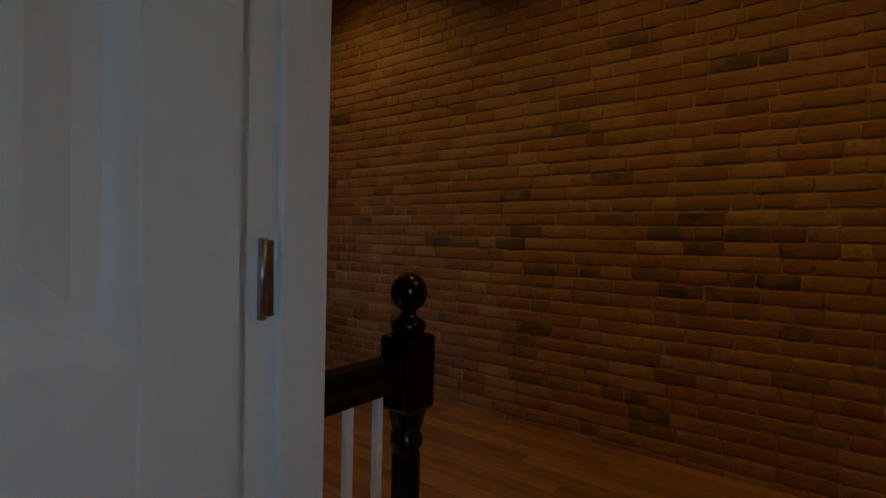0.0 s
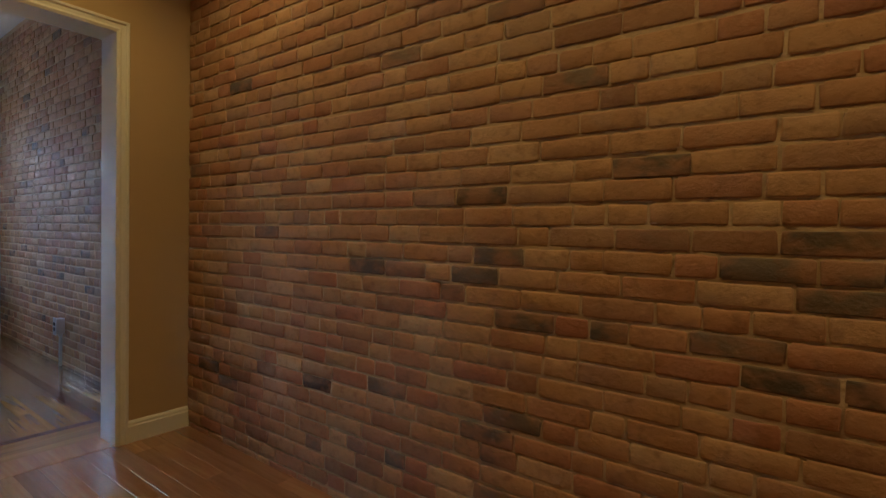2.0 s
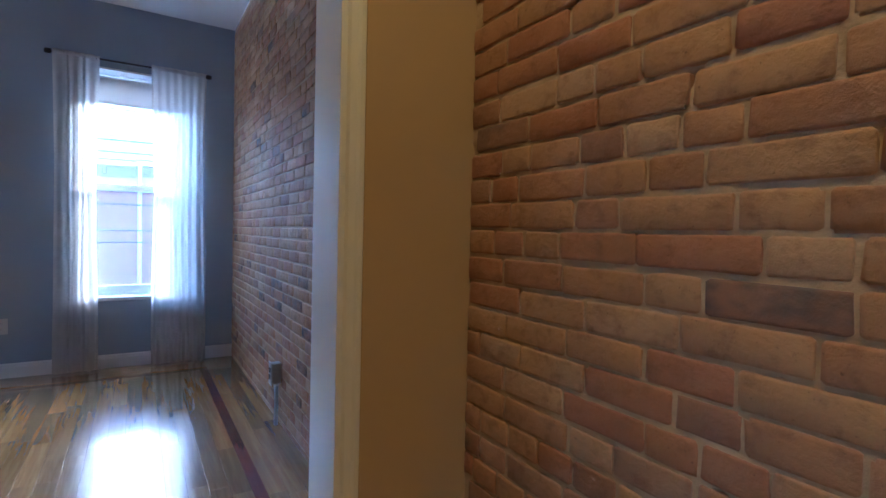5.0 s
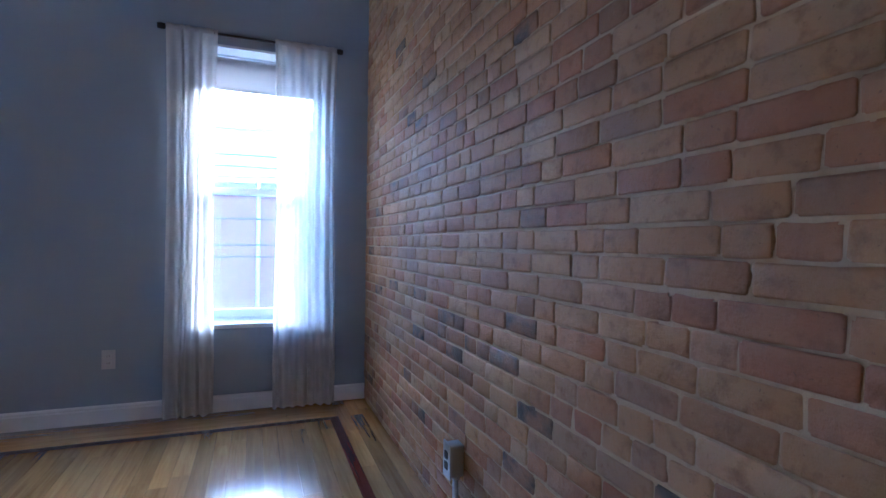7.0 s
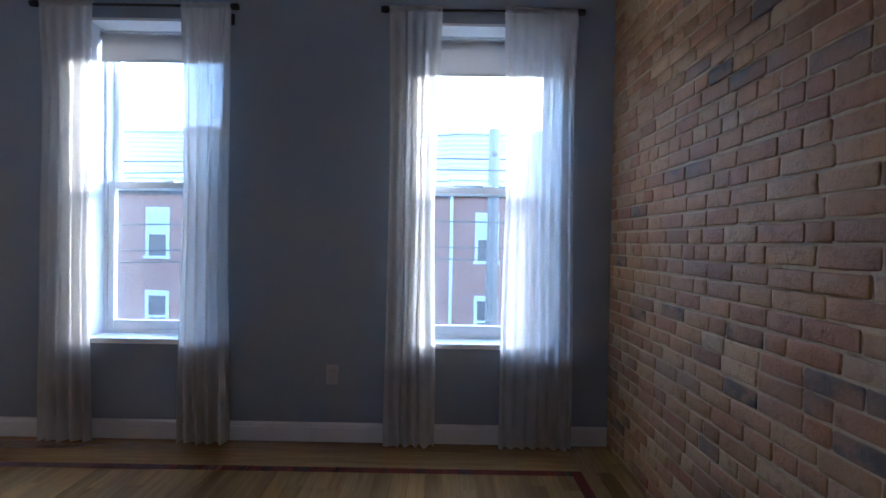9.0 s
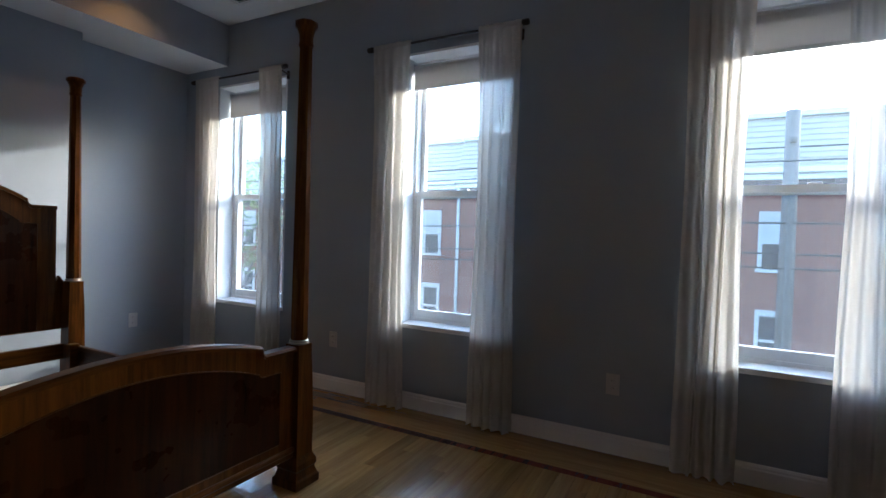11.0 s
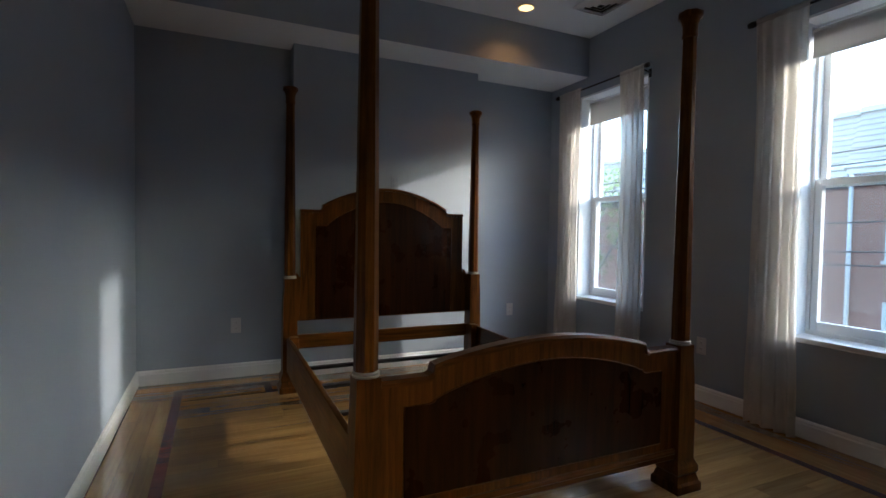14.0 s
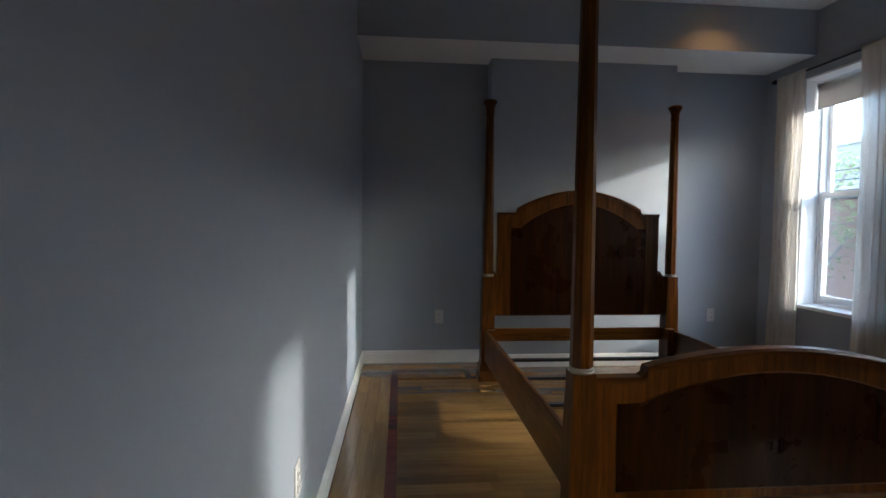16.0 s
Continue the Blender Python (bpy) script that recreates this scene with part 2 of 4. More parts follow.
def shade_material():
    m = Mat("cream_roller_cloth", (0.66, 0.65, 0.64), 0.9, 0.0, 0.1)
    m.bump(m.noise(300, 2), 0.15, 0.001)
    tr = m.node("ShaderNodeBsdfTranslucent")
    tr.inputs["Color"].default_value = (0.42, 0.41, 0.41, 1)
    a = m.node("ShaderNodeMixShader")
    a.inputs[0].default_value = 0.3
    m.link(m.b.outputs[0], a.inputs[1])
    m.link(tr.outputs[0], a.inputs[2])
    m.link(a.outputs[0], m.t.nodes["Material Output"].inputs["Surface"])
    return m.m


SHADE = shade_material()


def glass_material():
    m = Mat("window_glass")
    clear = m.node("ShaderNodeBsdfTransparent")
    clear.inputs["Color"].default_value = (0.95, 0.97, 0.97, 1)
    shine = m.node("ShaderNodeBsdfGlossy")
    shine.inputs["Roughness"].default_value = 0.02
    mixer = m.node("ShaderNodeMixShader")
    mixer.inputs[0].default_value = 0.04
    m.link(clear.outputs[0], mixer.inputs[1])
    m.link(shine.outputs[0], mixer.inputs[2])
    # white haze of window glare, put into the panes as a translucent layer
    glare = m.node("ShaderNodeBsdfTranslucent")
    glare.inputs["Color"].default_value = (0.9, 0.9, 0.9, 1)
    film = m.node("ShaderNodeMixShader")
    share = m.node("ShaderNodeMapRange")
    share.inputs["To Min"].default_value, share.inputs["To Max"].default_value = 0.009, 0.03
    m.link(m.noise(2.5, 4), share.inputs["Value"])
    m.link(share.outputs["Result"], film.inputs[0])
    m.link(mixer.outputs[0], film.inputs[1])
    m.link(glare.outputs[0], film.inputs[2])
    m.link(film.outputs[0], m.t.nodes["Material Output"].inputs["Surface"])
    return m.m


GLASS = glass_material()


def screen_material():
    """Fine insect mesh: about half of it open."""
    m = Mat("insect_mesh", (0.10, 0.10, 0.105), 0.7)
    clear = m.node("ShaderNodeBsdfTransparent")
    mixer = m.node("ShaderNodeMixShader")
    mixer.inputs[0].default_value = 0.78
    m.link(m.b.outputs[0], mixer.inputs[1])
    m.link(clear.outputs[0], mixer.inputs[2])
    m.link(mixer.outputs[0], m.t.nodes["Material Output"].inputs["Surface"])
    return m.m


SCREEN = screen_material()


def lamp_material(name, colour, strength):
    m = Mat(name)
    e = m.node("ShaderNodeEmission", Strength=strength)
    e.inputs["Color"].default_value = (*colour, 1)
    m.link(e.outputs[0], m.t.nodes["Material Output"].inputs["Surface"])
    return m.m


BULB = lamp_material("warm_bulb_glow", (1.0, 0.5, 0.13), 0.4)

# ---- setting: walls, floors, ceilings ----
WINDOWS = [(-2.04, 2.15), (-0.155, 2.18), (1.765, 2.13)]      # middle of each opening, lower edge of its shade
WIN_HALF, WIN_Z0, WIN_Z1 = 0.40, 0.575, 2.40
WALL_W0 = -6.98


def west_wall():
    cuts = [SOUTH_Y - 0.2]
    for y, _ in WINDOWS:
        cuts += [y - WIN_HALF, y + WIN_HALF]
    cuts.append(BRICK_Y + 0.25)
    pieces = []
    for i in range(0, len(cuts), 2):
        pieces.append(box_bm(WALL_W0, cuts[i], -0.3, WEST_X, cuts[i + 1], CEIL + 0.2))
    for i in range(1, len(cuts) - 1, 2):
        pieces.append(box_bm(WALL_W0, cuts[i], -0.3, WEST_X, cuts[i + 1], WIN_Z0 - 0.03))
        pieces.append(box_bm(WALL_W0, cuts[i], WIN_Z1, WEST_X, cuts[i + 1], CEIL + 0.2))
    return join_bm(*pieces)


structure("wall_west", west_wall(), BLUE, "blue-grey painted plaster wall with three tall windows", "wall")
structure("wall_south", box_bm(WEST_X, SOUTH_Y - 0.2, -0.3, DIV_X0, SOUTH_Y, CEIL + 0.2), BLUE, "blue-grey painted wall behind the bed", "wall")
structure("chimney_breast", box_bm(CHIMNEY_X0, SOUTH_Y + 0.001, 0, CHIMNEY_X1, CHIMNEY_Y, SOFFIT_Z, 0.004), BLUE, "shallow blue-grey chimney breast behind the headboard", "chimney breast")


def soffit():
    return box_bm(WEST_X + 0.001, SOUTH_Y + 0.001, SOFFIT_Z, DIV_X0 - 0.001, SOFFIT_Y, CEIL - 0.001)


beam = structure("soffit", soffit(), BLUE, "boxed soffit with a white underside along the ceiling", "soffit")
beam.data.materials.append(WHITE)
for poly in beam.data.polygons:
    if poly.normal.z < -0.9:
        poly.material_index = 1


def dividing_wall(x0, x1):
    return join_bm(box_bm(x0, SOUTH_Y - 0.2, -0.3, x1, OPEN_Y0 - 0.018, CEIL + 0.2), box_bm(x0, OPEN_Y1 + 0.018, -0.3, x1, BRICK_Y + 0.25, CEIL + 0.2),
                   box_bm(x0, OPEN_Y0 - 0.018, OPEN_Z + 0.018, x1, OPEN_Y1 + 0.018, CEIL + 0.2))


MID_X = (DIV_X0 + DIV_X1) / 2
structure("wall_east", dividing_wall(DIV_X0, MID_X - 0.001), BLUE, "blue-grey bedroom side of the dividing wall", "wall")
structure("wall_hall_west", dividing_wall(MID_X + 0.001, DIV_X1), TAN, "tan hall side of the dividing wall with a cased opening", "wall")
structure("wall_hall_south", join_bm(box_bm(-0.62, HALL_S0, -0.3, -0.378, HALL_S1, CEIL + 0.2), box_bm(0.52, HALL_S0, -0.3, EAST_X, HALL_S1, CEIL + 0.2),
                                     box_bm(-0.378, HALL_S0, 2.05, 0.52, HALL_S1, CEIL + 0.2)), TAN, "tan hall wall with the first doorway", "wall")
# the opening is never in view; added so sky light reaches the first door
structure("wall_hall_east", join_bm(box_bm(EAST_X, -3.1, -3.2, EAST_X + 0.15, -1.7, CEIL + 0.2), box_bm(EAST_X, -0.95, -3.2, EAST_X + 0.15, BRICK_Y + 0.25, CEIL + 0.2),
                                    box_bm(EAST_X, -1.7, -3.2, EAST_X + 0.15, -0.95, 0.9), box_bm(EAST_X, -1.7, 2.1, EAST_X + 0.15, -0.95, CEIL + 0.2)), TAN, "plain tan end wall with an unseen opening added for daylight", "wall")
structure("wall_stairwell", join_bm(box_bm(DIV_X1, -3.2, -3.2, EAST_X, -3.05, CEIL + 0.2), box_bm(-2.98, -3.05, -3.2, -2.9, 0.9, -0.31),
                                    box_bm(-0.62, -3.05, -3.2, -0.5, HALL_S0 - 0.001, CEIL + 0.2)), TAN, "plain tan wall round the stairwell", "wall")
structure("ceiling_bedroom", box_bm(WEST_X, SOUTH_Y, CEIL, DIV_X0, BRICK_Y, CEIL + 0.2), WHITE, "flat white painted ceiling", "ceiling")
structure("ceiling_hall", box_bm(DIV_X1, -3.05, CEIL, EAST_X, BRICK_Y, CEIL + 0.2), WHITE, "flat white hall ceiling", "ceiling")
structure("subfloor_bedroom", box_bm(WEST_X, SOUTH_Y, -0.3, DIV_X0, BRICK_Y, -0.012), INLAY, "dark boards under the bedroom floor", "floor")
structure("subfloor_hall", join_bm(box_bm(DIV_X0, 0.9, -0.3, EAST_X, BRICK_Y, -0.012), box_bm(-0.5, -3.05, -0.3, EAST_X, 0.9, -0.012),
                                   box_bm(DIV_X1, -3.05, -0.3, -2.0, 0.9, -0.012)), INLAY, "dark boards under the hall floor", "floor")
structure("wall_brick_back", box_bm(WALL_W0, BRICK_Y + 0.05, -0.3, EAST_X + 0.15, BRICK_Y + 0.25, CEIL + 0.2), MORTAR, "solid masonry behind the brick face", "wall")


# ---- baseboards, casings, jambs ----
def skirting(x0, y0, x1, y1, side):
    """A baseboard with a rounded cap, along a wall; side: the unit way into the room."""
    h, d = 0.108, 0.016
    prof = [(0, 0), (d, 0), (d, h - 0.028), (d * 0.72, h - 0.022), (d * 0.72, h - 0.012), (d * 0.35, h - 0.003), (0, h)]
    bm = bmesh.new()
    rows = [[bm.verts.new((x + side[0] * a, y + side[1] * a, z)) for a, z in prof] for x, y in ((x0, y0), (x1, y1))]
    for i in range(len(prof) - 1):
        bm.faces.new((rows[0][i], rows[1][i], rows[1][i + 1], rows[0][i + 1]))
    bm.faces.new(rows[0])
    bm.faces.new(rows[1])
    bmesh.ops.recalc_face_normals(bm, faces=bm.faces)
    return bm


def baseboard(*args):
    structure("baseboard", skirting(*args), TRIM, "white moulded wooden baseboard", "baseboard")


baseboard(WEST_X, SOUTH_Y, WEST_X, BRICK_Y, (1, 0))
baseboard(WEST_X, SOUTH_Y, CHIMNEY_X0, SOUTH_Y, (0, 1))
baseboard(CHIMNEY_X0, CHIMNEY_Y, CHIMNEY_X1, CHIMNEY_Y, (0, 1))
baseboard(CHIMNEY_X1, SOUTH_Y, DIV_X0, SOUTH_Y, (0, 1))
baseboard(DIV_X0, SOUTH_Y, DIV_X0, OPEN_Y0 - 0.057, (-1, 0))
baseboard(DIV_X0, OPEN_Y1 + 0.057, DIV_X0, BRICK_Y, (-1, 0))
baseboard(DIV_X1, OPEN_Y1 + 0.057, DIV_X1, BRICK_Y, (1, 0))
baseboard(DIV_X1, 0.2, DIV_X1, OPEN_Y0 - 0.057, (1, 0))


def casing_profile(w=0.057):
    return [(0, 0), (0, 0.011), (0.012, 0.017), (0.022, 0.013), (w - 0.02, 0.015), (w - 0.014, 0.021), (w - 0.004, 0.021), (w, 0.014), (w, 0)]


def casing_bm(plane_x, way, y0, y1, top):
    """A mitred door casing round an opening from y0 to y1, standing on the face plane_x; way: -1 or 1, out of the wall."""
    prof = casing_profile()
    corners = [(y0, 0.0, -1, 0), (y0, top, -1, 1), (y1, top, 1, 1), (y1, 0.0, 1, 0)]
    bm = bmesh.new()
    rows = [[bm.verts.new((plane_x + way * d, y + sy * a, z + sz * a)) for a, d in prof] for y, z, sy, sz in corners]
    for a, b in zip(rows, rows[1:]):
        for i in range(len(prof) - 1):
            bm.faces.new((a[i], b[i], b[i + 1], a[i + 1]))
    bm.faces.new(rows[0])
    bm.faces.new(rows[-1])
    bmesh.ops.recalc_face_normals(bm, faces=bm.faces)
    return bm


def jamb_bm(x0, x1, y0, y1, top, t=0.017):
    return join_bm(box_bm(x0, y0 - t, 0, x1, y0, top), box_bm(x0, y1, 0, x1, y1 + t, top), box_bm(x0, y0 - t, top, x1, y1 + t, top + t))


structure("door_casing_hall", casing_bm(DIV_X1, 1, OPEN_Y0, OPEN_Y1, OPEN_Z), TRIM, "white moulded casing round the bedroom opening", "door casing")
structure("door_casing_bedroom", casing_bm(DIV_X0, -1, OPEN_Y0, OPEN_Y1, OPEN_Z), TRIM, "white moulded casing on the bedroom side", "door casing")
structure("door_jamb", jamb_bm(DIV_X0, DIV_X1, OPEN_Y0, OPEN_Y1, OPEN_Z), TRIM, "white painted jamb of the bedroom opening", "door jamb")
structure("threshold", box_bm(DIV_X0 - 0.02, OPEN_Y0, -0.012, DIV_X1, OPEN_Y1, 0.003, 0.002), HALL_OAK, "flat oak saddle in the opening", "threshold")

# first doorway, hinged door standing open into the room behind
DOOR_X = -0.36


def first_jamb():
    return join_bm(box_bm(DOOR_X - 0.017, HALL_S0 - 0.012, 0, DOOR_X, HALL_S1 + 0.004, 2.04), box_bm(DOOR_X, HALL_S0 + 0.035, 0, DOOR_X + 0.011, HALL_S0 + 0.07, 2.03, 0.002),
                   box_bm(0.5, HALL_S0, 0, 0.517, HALL_S1, 2.04), box_bm(DOOR_X, HALL_S0, 2.03, 0.5, HALL_S1, 2.047))


structure("door_jamb_first", first_jamb(), TRIM, "white door jamb with a stop bead", "door jamb")
door = tagged(thing("door_1", "white panelled door standing open on nickel hinges", "door", at=(DOOR_X, 0.44, 0)), kind="structure")


def panel_door(parent):
    w, t, h = 0.80, 0.035, 2.02
    xs = (-t, 0.0)
    stile = 0.115
    rails = [(0.01, 0.22), (0.70, 0.84), (1.38, 1.50), (h - 0.12, h)]
    part("stile", box_bm(xs[0], -stile, 0.01, xs[1], 0, h, 0.003), TRIM, parent)
    part("stile", box_bm(xs[0], -w, 0.01, xs[1], -w + stile, h, 0.003), TRIM, parent)
    for a, b in rails:
        part("rail", box_bm(xs[0] + 0.0006, -w + stile, a, xs[1] - 0.0006, -stile, b), TRIM, parent)
    for (_, lo), (hi, _) in zip(rails, rails[1:]):
        bm = bmesh.new()
        loops = []
        for inset, x in ((0, 0.0), (0.018, -0.004), (0.026, -0.012), (0.05, -0.012), (0.085, -0.004)):
            loops.append([bm.verts.new((x - 0.001, y, z)) for y, z in ((-w + stile + inset, lo + inset), (-stile - inset, lo + inset), (-stile - inset, hi - inset), (-w + stile + inset, hi - inset))])
        for a, b in zip(loops, loops[1:]):
            for i in range(4):
                bm.faces.new((a[i], a[(i + 1) % 4], b[(i + 1) % 4], b[i]))
        bm.faces.new(loops[-1])
        part("panel", bm, TRIM, parent)
    for z in (0.22, 0.905, 1.80):
        hinge = part("hinge", box_bm(0.0004, 0.014, z - 0.045, 0.0028, 0.031, z + 0.045, 0.001), SILVER, parent, "satin nickel butt hinge")
        part("knuckle", lathe_bm([(0.0055, z - 0.047), (0.0055, z + 0.047)], 10, centre=(0.0045, 0.014)), SILVER, hinge)


panel_door(door)

# ---- windows, shades, rods and curtains ----
ROD_X, ROD_Z = -6.632, 2.432
RODS = [(-2.66, -1.585), (-0.777, 0.33), (1.158, 2.24)]
PANELS = [[(-2.625, -2.33), (-1.855, -1.605)], [(-0.745, -0.45), (0.035, 0.315)], [(1.185, 1.475), (1.82, 2.225)]]


def window(index, yc, shade_z):
    w = thing(f"window_{index}", "white vinyl double-hung sash window", "window", "", "structure", (0, yc, 0))
    x_out, x_in = -6.95, -6.86
    h = WIN_HALF
    # white jamb boards, head and sill
    part("jamb", box_bm(x_in, -h, WIN_Z0, WEST_X + 0.001, -h + 0.016, WIN_Z1), VINYL, w)
    part("jamb", box_bm(x_in, h - 0.016, WIN_Z0, WEST_X + 0.001, h, WIN_Z1), VINYL, w)
    part("head", box_bm(x_in, -h + 0.016, WIN_Z1 - 0.016, WEST_X + 0.001, h - 0.016, WIN_Z1), VINYL, w)
    part("window_sill", box_bm(x_in - 0.02, -h + 0.001, WIN_Z0 - 0.03, WEST_X + 0.022, h - 0.001, WIN_Z0, 0.005, 2), VINYL, w)
    f = 0.035
    part("window_frame", join_bm(box_bm(x_out, -h, WIN_Z0, x_in, -h + f, WIN_Z1), box_bm(x_out, h - f, WIN_Z0, x_in, h, WIN_Z1),
                                 box_bm(x_out, -h + f, WIN_Z0, x_in, h - f, WIN_Z0 + 0.022), box_bm(x_out, -h + f, WIN_Z1 - 0.03, x_in, h - f, WIN_Z1)), VINYL, w)
    for name, x0, x1, z0, z1, low, top in (("upper_sash", -6.945, -6.912, 1.44, WIN_Z1 - 0.03, 0.034, 0.04), ("lower_sash", -6.905, -6.868, WIN_Z0 + 0.022, 1.487, 0.055, 0.04)):
        a, s = h - f - 0.001, 0.036
        sash = part(name, join_bm(box_bm(x0, -a, z0, x1, -a + s, z1, 0.002), box_bm(x0, a - s, z0, x1, a, z1, 0.002),
                                  box_bm(x0 + 0.0007, -a + s, z0, x1 - 0.0007, a - s, z0 + low, 0.002), box_bm(x0 + 0.0007, -a + s, z1 - top, x1 - 0.0007, a - s, z1, 0.002)), VINYL, w)
        pane = part("pane", box_bm((x0 + x1) / 2 - 0.002, -a + s - 0.004, z0 + low - 0.004, (x0 + x1) / 2 + 0.002, a - s + 0.004, z1 - top + 0.004), GLASS, sash)
        pane.visible_shadow = False
    screen = part("insect_screen", box_bm(-6.962, -h + f, WIN_Z0 + 0.02, -6.961, h - f, 1.47), SCREEN, w, "fine grey insect mesh")
    part("screen_bar", box_bm(-6.966, -h + f, 1.455, -6.956, h - f, 1.475, 0.001), VINYL, screen)
    part("sash_lock", box_bm(-6.9, -0.03, 1.487, -6.872, 0.03, 1.499, 0.003), VINYL, w)
    s = thing("roller_shade", "cream cloth roller shade pulled a little way down", "shade", "shades in the windows", at=(0, yc, 0))
    part("roller", tube_bm([(-6.835, -h + 0.02, 2.335), (-6.835, h - 0.02, 2.335)], 0.022, 14), SHADE, s)
    part("cloth", box_bm(-6.815, -h + 0.026, shade_z + 0.012, -6.8135, h - 0.026, 2.335), SHADE, s)
    part("hem_bar", box_bm(-6.8185, -h + 0.024, shade_z, -6.8095, h - 0.024, shade_z + 0.02, 0.003), SHADE, s)
    part("bracket", box_bm(-6.86, -h + 0.0165, 2.31, -6.81, -h + 0.019, 2.365), STEEL, s)
    part("bracket", box_bm(-6.86, h - 0.019, 2.31, -6.81, h - 0.0165, 2.365), STEEL, s)


def curtain_rod(y0, y1):
    r = thing("curtain_rod", "thin dark iron curtain rod with small end caps", "curtain rod", "curtain rods", at=(ROD_X, y0, ROD_Z))
    n = y1 - y0
    part("rod", tube_bm([(0, 0, 0), (0, n, 0)], 0.0075, 10), IRON, r)
    for y in (0, n):
        k = part("finial", lathe_bm([(0.008, -0.022), (0.017, -0.02), (0.019, 0), (0.017, 0.02), (0.008, 0.022)], 14), IRON, r)
        k.location, k.rotation_euler = (0, y, 0), (radians(90), 0, 0)
    for y in (0.05, n - 0.05):
        part("bracket", join_bm(tube_bm([(0, y, -0.012), (WEST_X - ROD_X, y, -0.03)], 0.006, 8), box_bm(WEST_X - ROD_X, y - 0.014, -0.065, WEST_X - ROD_X + 0.006, y + 0.014, 0.0, 0.002)), IRON, r)


def curtain(y0, y1, seed, bottom, layers=1):
    """A sheer panel: soft uneven folds below a gathered pocket that is slipped over the rod."""
    rnd = random.Random(seed)
    w = y1 - y0
    c = thing("curtain", "sheer white cotton rod-pocket curtain hanging to the floor", "curtain", "sheer curtains", at=(ROD_X, y0, 0))
    folds = max(3, round(w / 0.062))
    phases = [rnd.uniform(0.55, 1.45) for _ in range(folds)]
    depth = [rnd.uniform(0.6, 1.3) for _ in range(folds)]
    edges = np.cumsum([0] + phases) / sum(phases)
    lean = rnd.uniform(-0.012, 0.012)
    cols, rows = folds * 10, 40
    top = ROD_Z - 0.013

    def wave(u):
        k = min(folds - 1, int(np.searchsorted(edges, u, side="right")) - 1)
        return depth[k] * math.sin(2 * math.pi * (u - edges[k]) / (edges[k + 1] - edges[k]))

    for layer in range(layers):
        bm = bmesh.new()
        grid = []
        for j in range(rows + 1):
            v = j / rows
            line = []
            for i in range(cols + 1):
                u = i / cols
                grow = min(1, v * 5)
                x = 0.009 * (1 - grow) + (0.003 + 0.019 * grow) * wave((u + 0.37 * layer) % 1) + 0.012 * v * noise.noise((u * 4, v * 3, seed * 7.3)) - 0.034 * layer * grow
                y = w * u + (0.5 - u) * 0.035 * math.sin(math.pi * min(1, v * 1.15)) + lean * v + 0.014 * grow * noise.noise((u * 3 + 9, v * 2.4, seed * 3.1 + layer))
                line.append(bm.verts.new((x, y, top + (bottom - top) * v - 0.012 * noise.noise((u * 4, 2, seed)) * v)))
            grid.append(line)
        for a, b in zip(grid, grid[1:]):
            for i in range(cols):
                bm.faces.new((a[i], a[i + 1], b[i + 1], b[i])).smooth = True
        part("cloth" if layer == 0 else "back_fold", bm, SHEER, c)
    t = bmesh.new()
    ring = [(math.cos(a), math.sin(a)) for a in (2 * math.pi * k / 12 for k in range(12))]
    loops = []
    for i in range(cols + 1):
        u = i / cols
        g = 0.0022 * wave(u)
        loops.append([t.verts.new(((0.0105 + g) * p, w * u, ROD_Z + 0.004 + (0.019 + g + 0.003 * noise.noise((u * 9, seed, 1))) * q)) for p, q in ring])
    for a, b in zip(loops, loops[1:]):
        for k in range(12):
            t.faces.new((a[k], b[k], b[(k + 1) % 12], a[(k + 1) % 12])).smooth = True
    part("rod_pocket", t, SHEER, c)


for i, (yc, sz) in enumerate(WINDOWS):
    window(i + 1, yc, sz)
    curtain_rod(*RODS[i])
    for j, (a, b) in enumerate(PANELS[i]):
        curtain(a, b, 11 + 2 * i + j, 0.012, 2 if j == 1 and i < 2 else 1)

# ---- bed ----
POST_A, POST_B, POST_C, POST_D = (-4.115, -0.35), (-5.58, -0.35), (-4.135, -2.39), (-5.60, -2.39)


def arch_top(x0, x1, shoulder, step, peak, inset, n=28):
    """The upper outline of a bed board from x0 to x1: level shoulders, a small rise, then an arch."""
    a, b = x0 + inset, x1 - inset
    out = [(x0, shoulder), (a - 0.03, shoulder), (a - 0.012, shoulder + (step - shoulder) * 0.25), (a - 0.006, step)]
    out += [(a + (b - a) * k / n, step + (peak - step) * math.sin(math.pi * k / n) ** 0.85) for k in range(n + 1)]
    out += [(b + 0.006, step), (b + 0.012, shoulder + (step - shoulder) * 0.25), (b + 0.03, shoulder), (x1, shoulder)]
    return out


